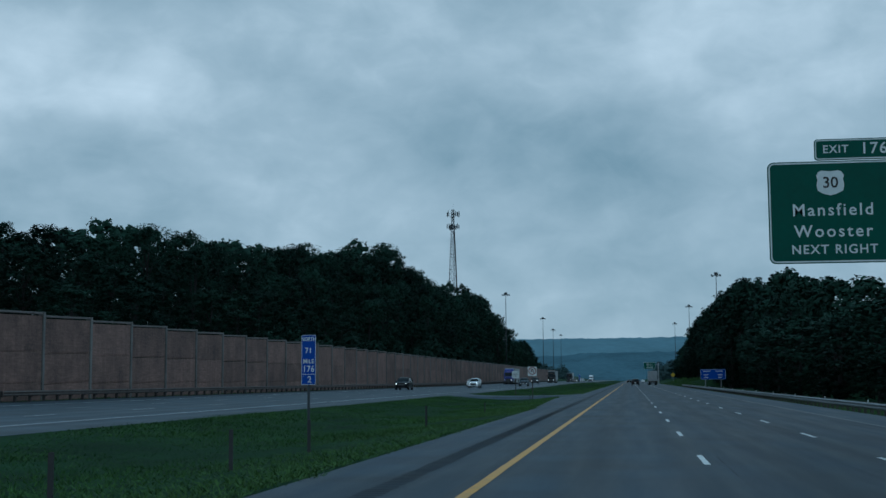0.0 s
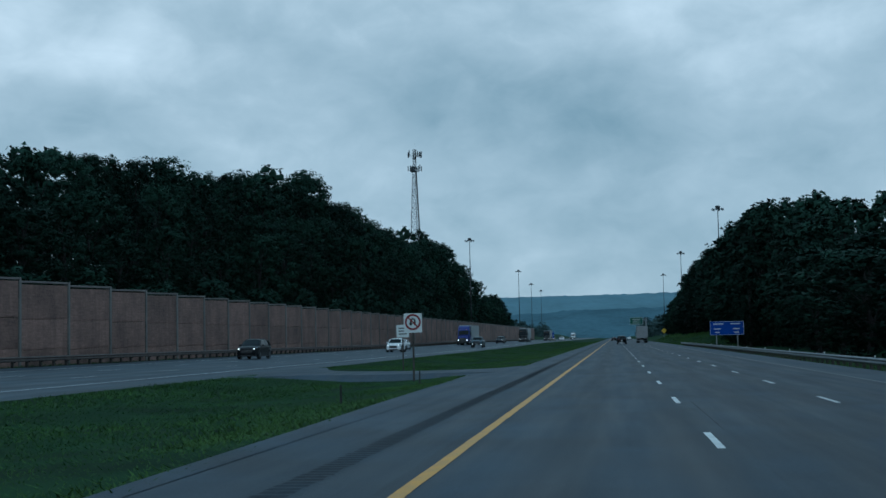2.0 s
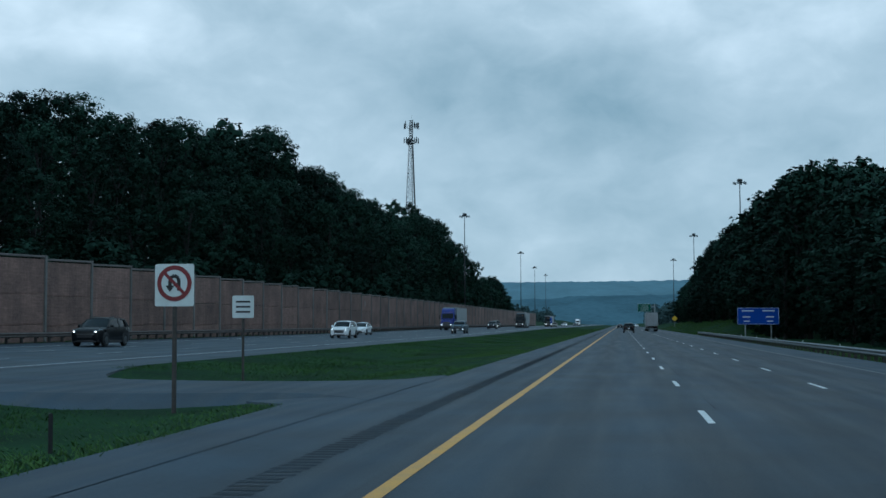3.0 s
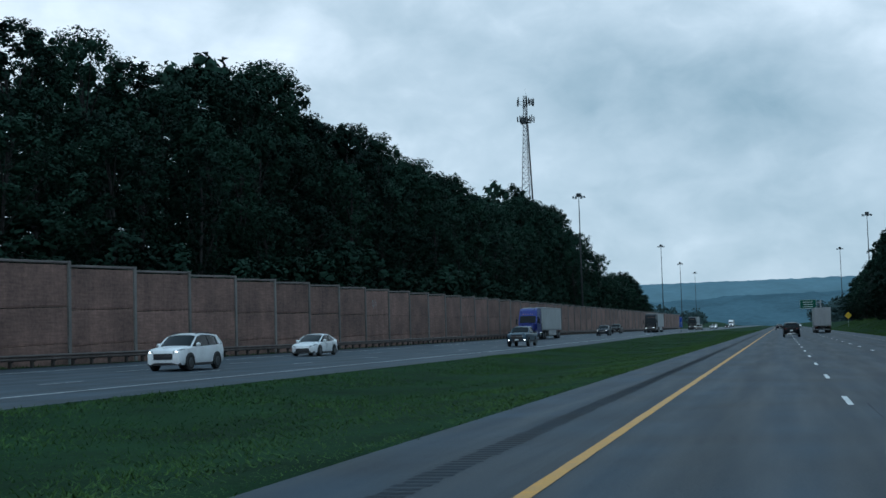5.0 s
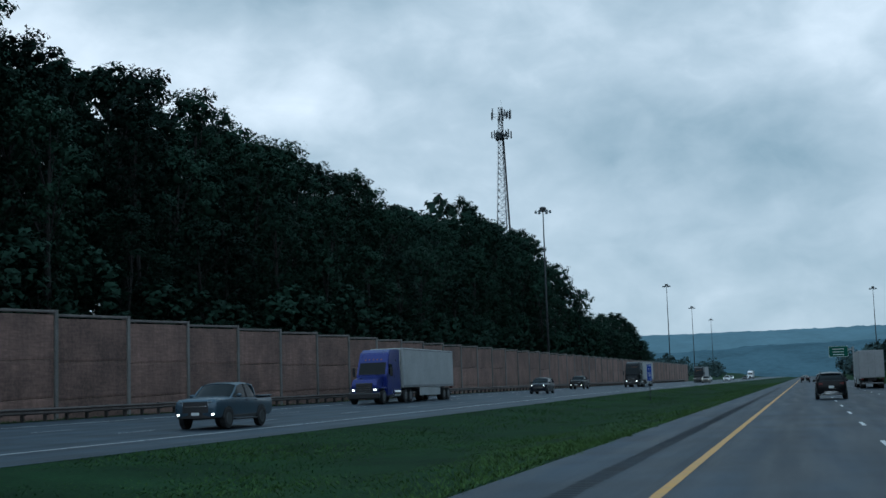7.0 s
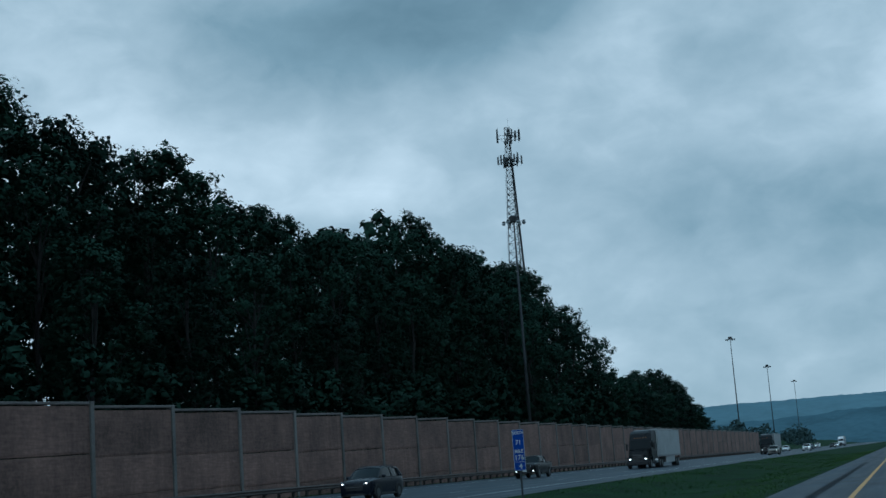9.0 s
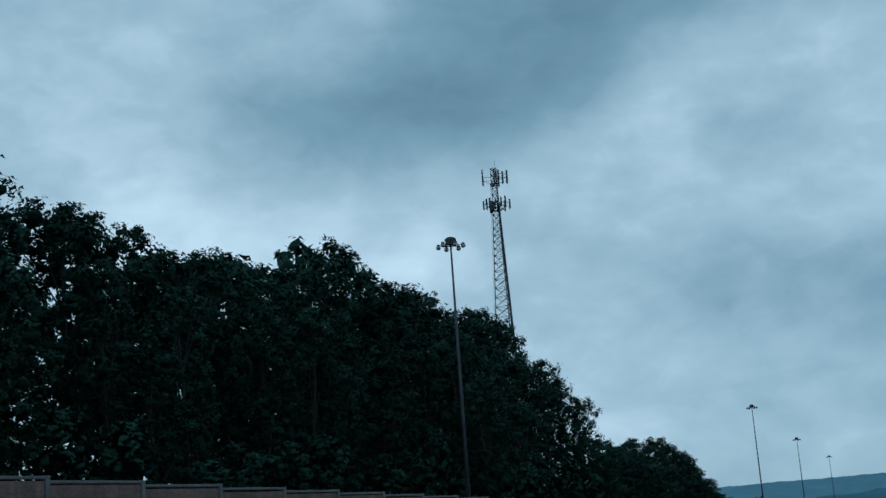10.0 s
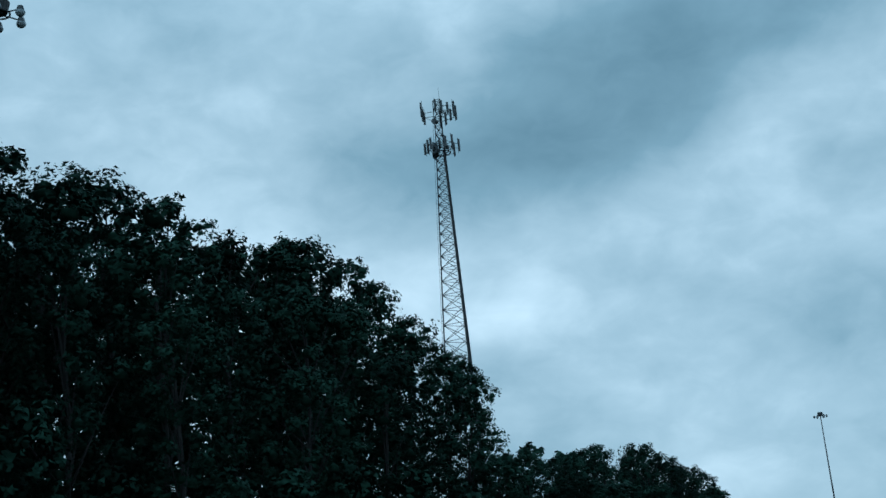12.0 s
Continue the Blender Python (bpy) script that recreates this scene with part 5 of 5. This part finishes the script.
        part("sill_trim", box(sgn * (hw - 0.03) - 0.02, sgn * (hw - 0.03) + 0.03, wf + wr + 0.10, wb - wr - 0.10, zs - 0.03, zs + 0.09, 0.015), M_TRIM, car)
    g0, g1 = {"sedan": (0.30, 0.52), "suv": (0.52, 0.80), "pickup": (0.66, 1.10)}[kind]

    def bowed(x0, y0, y1, z0, z1, curve):
        """A bar across the car whose ends sweep back."""
        return loft([[(x, y0 + curve * (x / x0) ** 2, z0), (x, y1 + curve * (x / x0) ** 2, z0), (x, y1 + curve * (x / x0) ** 2, z1), (x, y0 + curve * (x / x0) ** 2, z1)] for x in (-x0, -0.75 * x0, -0.4 * x0, 0, 0.4 * x0, 0.75 * x0, x0)])
    grille = part("grille", bowed(0.66 if kind == "pickup" else 0.56, f - 0.022, f + 0.12, g0, g1, 0.03), M_TRIM, car, "dark grille")
    part("grille_bar", bowed(0.50, f - 0.030, f - 0.01, (g0 + g1) / 2 + 0.02, (g0 + g1) / 2 + 0.05, 0.025), M_CHROME, grille, "bright grille bar")
    part("front_bumper", bowed(0.84 if kind == "pickup" else 0.80, f - 0.018, f + 0.16, rows[1][3] - 0.03, rows[1][3] + (0.22 if kind == "pickup" else 0.08), 0.12), M_TRIM, car)
    part("rear_bumper", bowed(0.80, r - 0.14, r + 0.03, rows[-2][3] - 0.02, rows[-2][3] + 0.18, -0.10), M_CHROME if kind == "pickup" or lights == "tail" else M_TRIM, car, "pale rear bumper" if lights == "tail" else "")
    part("number_plate", box(-0.16, 0.16, r + 0.0, r + 0.022, zs + 0.44, zs + 0.60, 0.006), M_SIGNWHITE, car)
    if kind == "suv":
        for sgn in (-1, 1):
            part("roof_rail", tube([(sgn * 0.60, -0.25, 1.66), (sgn * 0.62, 0.2, 1.74), (sgn * 0.60, 1.2, 1.72), (sgn * 0.58, 1.7, 1.63)], [0.02] * 4, 6), M_TRIM, car)
        part("tailgate_glass_trim", bowed(0.60, 1.76, 1.92, 1.585, 1.615, -0.05), M_TRIM, car)
    if kind == "pickup":
        for sgn in (-1, 1):
            part("fog_lamp", box(sgn * 0.74 - 0.06, sgn * 0.74 + 0.06, f - 0.005, f + 0.14, 0.56, 0.65, 0.02), M_HEAD, car, "small lit fog lamp")
            part("running_board", box(sgn * 0.97 - 0.09, sgn * 0.97 + 0.09, wf + wr + 0.14, wb - wr - 0.14, zs - 0.12, zs - 0.05, 0.02), M_TRIM, car)
            part("bed_rail", box(sgn * 0.93 - 0.05, sgn * 0.93 + 0.05, 1.14, 2.66, 1.25, 1.30, 0.02), body_mat, car)
        part("tailgate", box(-0.90, 0.90, 2.60, 2.68, 0.80, 1.29, 0.02), body_mat, car)
        part("number_plate", box(-0.17, 0.17, f - 0.03, f - 0.012, 0.56, 0.68, 0.004), M_SIGNWHITE, car)
        part("bed_lining", box(-0.88, 0.88, 1.16, 2.60, 1.255, 1.268), M_TRIM, car, "dark open load bed")
    return car


def lorry(label, cab_mat, box_mat, m, lights=True, sleeper=True):
    """An articulated lorry, nose first along -y: tractor, trailer, wheels, lamps."""
    t = root("articulated_lorry", label, "lorry", m)
    hood = [(-9.6, 0.55), (-9.65, 1.30), (-9.45, 1.75), (-7.9, 2.05), (-7.75, 2.05), (-7.75, 0.55)]
    part("bonnet", prism(hood, lambda z: 0.98 - 0.10 * max(0, z - 1.3), bevel=0.05), cab_mat, t)
    cab = [(-7.95, 0.55), (-7.95, 2.02), (-7.50, 3.02), (-7.15, 3.68 if sleeper else 3.1), (-6.6, 3.94 if sleeper else 3.1), (-4.7, 3.98 if sleeper else 3.1), (-4.7, 0.75)]
    part("cab", prism(cab, lambda z: 1.20 - 0.04 * max(0, z - 2), bevel=0.06), cab_mat, t)
    bm = bmesh.new()
    d = 0.02
    fc = bm.faces.new([bm.verts.new(c) for c in ((-1.02, -7.95 + 0.05 - d, 2.10), (1.02, -7.95 + 0.05 - d, 2.10), (1.0, -7.50 - d, 2.98), (-1.0, -7.50 - d, 2.98))])
    g = bmesh.ops.extrude_face_region(bm, geom=[fc])
    for v in g["geom"]:
        if isinstance(v, bmesh.types.BMVert):
            v.co.y += 0.03
    bmesh.ops.recalc_face_normals(bm, faces=bm.faces[:])
    part("windscreen", bm, M_GLASS, t)
    part("grille", box(-0.62, 0.62, -9.72, -9.60, 0.72, 1.50, 0.03), M_TRIM, t, "dark grille")
    for k in range(4):
        part("grille_bar", box(-0.56, 0.56, -9.735, -9.715, 0.84 + 0.17 * k, 0.87 + 0.17 * k), M_CHROME, t)
    part("front_bumper", box(-1.18, 1.18, -9.85, -9.50, 0.36, 0.80, 0.07), M_TRIM, t)
    for s in (-1, 1):
        head = part("headlamp", box(s * 0.82 - 0.16, s * 0.82 + 0.16, -9.68, -9.52, 0.90, 1.10, 0.03), M_LENS, t, "clear headlamp glass")
        if lights:
            part("bulb", box(s * 0.82 - 0.08, s * 0.82 + 0.08, -9.69, -9.675, 0.94, 1.06, 0.004), M_HEAD, head, "lit bulb")
        bm = box(s * 1.19 - 0.02, s * 1.19 + 0.02, -7.55, -6.75, 2.10, 2.85, 0.015)
        part("side_window", bm, M_GLASS, t)
        part("mirror", box(s * 1.45 - 0.10, s * 1.45 + 0.10, -7.75, -7.65, 1.95, 2.65, 0.03), M_TRIM, t)
        part("mirror_arm", rod((s * 1.15, -7.6, 2.5), (s * 1.45, -7.7, 2.5), 0.025, None, 6), M_TRIM, t)
        part("fuel_tank", rod((s * 0.95, -6.3, 0.72), (s * 0.95, -4.9, 0.72), 0.32, None, 14), M_CHROME, t)
        part("mudguard", box(s * 0.98 - 0.24, s * 0.98 + 0.24, -9.35, -8.15, 1.08, 1.18, 0.04), cab_mat, t)
        part("exhaust_pipe", rod((s * 1.10, -4.55, 0.9), (s * 1.10, -4.55, 3.9), 0.08, None, 10), M_CHROME, t)
        for y in (-8.75, -3.6, -2.3, 7.2, 8.5):
            wheel(t, s * 1.22, y, 0.50, 0.30 if y < -8 else 0.55)
        part("side_skirt", box(s * 1.24 - 0.015, s * 1.24 + 0.015, 0.0, 5.9, 0.45, 1.12, 0.01), box_mat, t)
        part("tail_lamp", box(s * 1.05 - 0.12, s * 1.05 + 0.12, 9.92, 10.0, 0.95, 1.08, 0.01), M_TAIL, t)
        part("side_rail", box(s * 1.305 - 0.012, s * 1.305 + 0.012, -4.25, 9.85, 1.14, 1.30), M_GALV, t)
        part("side_rail", box(s * 1.305 - 0.010, s * 1.305 + 0.010, -4.25, 9.85, 3.93, 4.04), M_GALV, t)
    trailer = part("trailer_box", box(-1.30, 1.30, -4.3, 9.9, 1.12, 4.08, 0.04), box_mat, t)
    for s in (-1, 1):
        part("trailer_door", box(s * 0.64 - 0.61, s * 0.64 + 0.61, 9.885, 9.93, 1.22, 3.98, 0.015), box_mat, trailer)
        part("lock_bar", rod((s * 0.35, 9.95, 1.2), (s * 0.35, 9.95, 4.0), 0.02, None, 6), M_GALV, trailer)
    part("underride_guard", box(-1.1, 1.1, 9.75, 9.88, 0.50, 0.62, 0.015), M_GALV, t)
    part("chassis", box(-0.45, 0.45, -8.5, 9.6, 0.78, 1.10, 0.03), M_TRIM, t)
    for k in range(5):
        part("roof_marker", box(-0.6 + 0.3 * k - 0.05, -0.6 + 0.3 * k + 0.05, -7.45, -7.36, 3.16 if sleeper else 3.02, 3.23 if sleeper else 3.1, 0.01), M_AMBER, t)
    return t


def at(x, y, turn=0.0):
    return Matrix.Translation((x, y, land(x, y) + 0.005)) @ Matrix.Rotation(radians(turn), 4, "Z")


P_BLACK = paint("black_car_paint", (0.006, 0.007, 0.009), 0.0, 0.06, 0.16)
P_NAVY = paint("dark_blue_car_paint", (0.007, 0.010, 0.019), 0.0, 0.08, 0.2)
P_WHITE = paint("white_car_paint", (0.80, 0.81, 0.82), 0.0)
P_SILVER = paint("blue_grey_car_paint", (0.045, 0.080, 0.112), 0.30)
P_BLUE = paint("royal_blue_cab_paint", (0.006, 0.018, 0.17))
P_TAN = paint("pale_bronze_car_paint", (0.24, 0.22, 0.19), 0.3)

ONC = "oncoming traffic"
motor_car("black sport utility car with lit headlamps on the oncoming lanes", "suv", P_BLACK, at(-30.6, 174.0), ONC)
motor_car("white sport utility car with lit headlamps on the oncoming lanes", "suv", P_WHITE, at(-27.0, 225.0), ONC)
motor_car("white four-door saloon on the oncoming lanes beside the noise wall", "sedan", P_WHITE, at(-30.8, 252.5), ONC, "off")
motor_car("blue-grey crew-cab pickup with lit fog lamps on the oncoming lanes", "pickup", P_SILVER, at(-23.5, 288.6), ONC, "off")
lorry("blue-cabbed lorry with a white box trailer on the oncoming lanes", P_BLUE, M_TRAILER, at(-30.7, 336.5))
motor_car("dark blue sport utility car with lit headlamps on the oncoming lanes", "suv", P_NAVY, at(-27.2, 374.0), ONC)
motor_car("black crew-cab pickup on the oncoming lanes beside the noise wall", "pickup", P_BLACK, at(-30.7, 418.0), ONC, "off")
lorry("dark-cabbed lorry with a white box trailer on the oncoming lanes", P_BLACK, M_TRAILER, at(-27.0, 455.0))
motor_car("pale bronze sport utility car far along the oncoming lanes", "suv", P_TAN, at(-23.4, 556.0), ONC)
lorry("dark-cabbed lorry with a grey box trailer far along the oncoming lanes", P_BLACK, M_TRAILER_GREY, at(-27.0, 588.0))
for x, y, kind, p, lab in ((-23.4, 640, "suv", P_WHITE, "white"), (-30.7, 668, "sedan", P_WHITE, "white"), (-27.0, 705, "suv", P_SILVER, "grey"), (-23.4, 760, "sedan", P_BLACK, "black"),
                           (-30.7, 800, "suv", P_WHITE, "white"), (-27.0, 860, "sedan", P_WHITE, "white")):
    motor_car(lab + " car with lit headlamps far along the oncoming lanes", kind, p, at(x, y), ONC)
lorry("white lorry far along the oncoming lanes", P_WHITE, M_TRAILER, at(-27.0, 910.0))
AHEAD = "traffic ahead"
motor_car("black sport utility car with a pale number plate, driving ahead", "suv", P_BLACK, at(1.25, 326.0, 180), AHEAD, "tail")
lorry("grey box-trailer lorry driving ahead on the outer lane", P_WHITE, M_TRAILER_GREY, at(6.6, 395.0, 180), False, False)
motor_car("black car far ahead on the inner lane", "sedan", P_BLACK, at(-0.4, 520.0, 180), AHEAD, "tail")
motor_car("silver-grey car far ahead on the middle lane", "suv", P_SILVER, at(3.2, 610.0, 180), AHEAD, "tail")
motor_car("white car far ahead on the outer lane", "sedan", P_WHITE, at(6.8, 700.0, 180), AHEAD, "tail")


# ---- crossover through the median ----
def build_crossover():
    bm = bmesh.new()
    rows = []
    for i in range(15):
        k = i / 14
        x = X_GRASS + 0.02 + (X_OPP - X_GRASS - 0.04) * k
        flare = 9.0 * max(0.0, 1 - k / 0.28) ** 2
        flare2 = 9.0 * max(0.0, 1 - (1 - k) / 0.28) ** 2
        y0 = 131.5 - 0.6 * k - flare * 0.45 - flare2 * 0.5
        y1 = 137.2 + 1.8 * k + flare * 0.14 + flare2 * 1.2
        z = 0.012 - 0.10 * math.sin(math.pi * k)
        rows.append((bm.verts.new((x, y0, z)), bm.verts.new((x, y1, z)), bm.verts.new((x, y0 - 2.2, z - 0.5)), bm.verts.new((x, y1 + 0.5, z - 0.6))))
    for a, b in zip(rows, rows[1:]):
        bm.faces.new((a[0], a[1], b[1], b[0])); bm.faces.new((a[2], a[0], b[0], b[2])); bm.faces.new((a[1], a[3], b[3], b[1]))
    bmesh.ops.recalc_face_normals(bm, faces=bm.faces[:])
    tagged(part("pavement_crossover", bm, M_SHOULDER, None), "grey asphalt turning place through the median", "pavement", kind="structure")


build_crossover()


def median_edge(y):
    """Where the inner shoulder ends: it widens towards the crossover."""
    return float(np.interp(y, (72, 88, 103, 118, 127, 131, 136, 137.5, 139.5), (X_GRASS, -5.7, -6.2, -6.55, -6.9, -9.0, -9.0, -6.4, X_GRASS)))


def build_tapers():
    for name, y0, y1 in (("pavement_taper_before", 72, 131), ("pavement_taper_after", 136, 139.5)):
        vs, fs = [], []
        for i, y in enumerate(span(y0, y1, 30)):
            e = median_edge(y)
            for k in range(5):
                x = X_GRASS + 0.05 + (e - X_GRASS - 0.05) * k / 4
                vs.append((x, y, max(land(x, y) + 0.010 + 0.010 * k, 0.008 + (land(e, y) + 0.05) * k / 4) if k else 0.008))
            vs.append((e - 0.15, y, land(e - 0.15, y) - 0.15))
            if i:
                for k in range(5):
                    a = 6 * i + k
                    fs.append((a - 6, a, a + 1, a - 5))
        me = bpy.data.meshes.new(name)
        me.from_pydata(vs, [], fs)
        me.materials.append(M_SHOULDER)
        tagged(part(name, me, None, None), "wet grey asphalt widening of the shoulder at the crossover", "pavement", kind="structure")


build_tapers()


# ---- distance ----
def ridge(name, y, x0, x1, n, top, rough, depth, material, label, seed):
    """A long wooded rise with an uneven skyline."""
    vs, fs = [], []
    prof = [(-depth + 1.5 * depth * k / 22, math.sin(min(1.0, k / 15) * math.pi / 2) ** 1.2 if k <= 15 else 1 - 0.03 * (k - 15)) for k in range(23)]
    for i in range(n + 1):
        x = x0 + (x1 - x0) * i / n
        h = top(x) + rough * (noise.noise((x * 0.011, seed, 0)) + 0.6 * noise.noise((x * 0.05, seed, 3)) + 0.35 * noise.noise((x * 0.21, seed, 5)))
        for dy, k in prof:
            # the crowns of the wood make small lumps over the slope
            lump = rough * (0.7 * noise.noise((x * 0.045, dy * 0.03, seed)) + 0.8 * noise.noise((x * 0.11, dy * 0.09, seed + 3))) if 0 < k < 1 else 0
            vs.append((x, y + dy, -2 + (h + 2) * k + lump))
    w = len(prof)
    for i in range(n):
        for j in range(w - 1):
            a = i * w + j
            fs.append((a, a + 1, a + w + 1, a + w))
    me = bpy.data.meshes.new(name)
    me.from_pydata(vs, [], fs)
    me.materials.append(material)
    return tagged(part(name, me, None, None, smooth=True), label, "hill", kind="structure")


# the farther rise carries the paler painted haze
ridge("backdrop_far_hill", 3200, -3000, 2500, 700, lambda x: 103 + 0.004 * x, 2.0, 500, M_HILL_HAZE, "blue-green wooded hill across the valley, haze painted into its colour", 2.5)
ridge("backdrop_near_rise", 1900, -2200, 1800, 500, lambda x: 33 + 8 * math.sin(x * 0.004 + 1), 2.6, 250, M_RISE_HAZE, "darker wooded rise before the far hill, haze painted into its colour", 7.5)


def far_woods():
    rng = np.random.default_rng(77)
    cs = []
    for x0, x1, y0, y1, n, h in ((-140, -42, 690, 760, 34, 10), (-260, -45, 900, 1250, 80, 13), (16, 60, 640, 1000, 60, 12), (30, 260, 950, 1350, 70, 13)):
        for _ in range(n):
            cx, cy, hh = rng.uniform(x0, x1), rng.uniform(y0, y1), h * rng.uniform(0.7, 1.1)
            k = 240
            d = rng.normal(size=(k, 3)); d /= np.linalg.norm(d, axis=1)[:, None]
            cs.append(np.array((cx, cy, hh * 0.52)) + d * np.array((hh * 0.42, hh * 0.42, hh * 0.5)) * rng.uniform(0.5, 1.0, (k, 1)))
    pts = np.concatenate(cs)
    # these leaves take the colour with haze mixed in
    me = leaf_mesh("far_woods", pts, rng.uniform(0.8, 1.7, len(pts)), 78, M_FARLEAF_HAZE)
    tagged(part("far_woods", me, None, None), "distant dark woods beyond the noise wall and road, tinted with haze", "woods", kind="stuff")


far_woods()


# ---- grass of the median and verges ----
def build_grass():
    rng = np.random.default_rng(9)
    spec = ((-18.4, -5.35, 12, 120, 85000, 0.08, 0.23), (-18.4, -5.35, 120, 290, 100000, 0.07, 0.21), (-18.4, -5.35, 290, 560, 36000, 0.10, 0.26), (-5.75, -5.0, 8, 330, 34000, 0.05, 0.16), (11.5, 18.5, 40, 330, 30000, 0.12, 0.32), (11.5, 24, 300, 420, 30000, 0.15, 0.4), (11.5, 22, 420, 560, 14000, 0.2, 0.45), (-37, -36.2, 60, 500, 6000, 0.1, 0.3))
    V = []
    for x0, x1, y0, y1, n, lo, hi in spec:
        x, y = rng.uniform(x0, x1, n), rng.uniform(y0, y1, n)
        keep = ~((y > 131.0 - 3.5 * np.exp(-((x + 5.3) / 2.0) ** 2)) & (y < 138.0 + 1.6 * np.exp(-((x + 5.3) / 1.2) ** 2) + 8 * np.exp(-((x + 18.6) / 2.5) ** 2)) & (x < 0) & (x > -19))
        if x1 == -5.0:
            edge = np.array([-5.32 + 0.30 * noise.noise((0.0, b * 0.45, 8.0)) + 0.12 * noise.noise((3.0, b * 1.7, 8.0)) for b in y])
            keep &= x < edge
        keep &= (x > 0) | (x < -20) | (x < np.array([median_edge(b) for b in y]) + 0.12) | ((y < 72) | (y > 139.5))
        x, y = x[keep], y[keep]
        n = len(x)
        patch = np.array([noise.noise((a * 0.25, b * 0.10, 4.0)) for a, b in zip(x, y)])
        z = np.array([land(a, b) for a, b in zip(x, y)]) - 0.04
        h = rng.uniform(lo, hi, n) * (0.62 + 0.5 * patch)
        w = rng.uniform(0.010, 0.032, n)
        a = rng.uniform(0, 6.283, n)
        lean = rng.normal(size=(n, 2)) * 0.12
        c, s = np.cos(a) * w, np.sin(a) * w
        base = np.stack([x, y, z], 1)
        tri = np.empty((n, 6, 3))
        for k, (ph, f) in enumerate(((0.0, 1.0), (2.0, 0.8))):
            off = np.stack([np.cos(a + ph), np.sin(a + ph), 0 * a], 1) * (0.05 * k)
            cc, ss = np.cos(a + ph) * w, np.sin(a + ph) * w
            tri[:, 3 * k] = base + off + np.stack([-cc, -ss, 0 * z], 1)
            tri[:, 3 * k + 1] = base + off + np.stack([cc, ss, 0 * z], 1)
            tri[:, 3 * k + 2] = base + off + np.stack([lean[:, 0] * (1 - 2 * k), lean[:, 1], h * f], 1)
        V.append(tri.reshape(-1, 3))
    verts = np.concatenate(V)
    n = len(verts)
    me = bpy.data.meshes.new("grass")
    me.vertices.add(n); me.vertices.foreach_set("co", verts.ravel())
    me.loops.add(n); me.loops.foreach_set("vertex_index", np.arange(n))
    me.polygons.add(n // 3); me.polygons.foreach_set("loop_start", np.arange(0, n, 3))
    me.update(calc_edges=True)
    me.materials.append(M_GRASS)
    tagged(part("grass", me, None, None), "wet green uncut grass on the median and verges", "grass", kind="stuff")


build_grass()
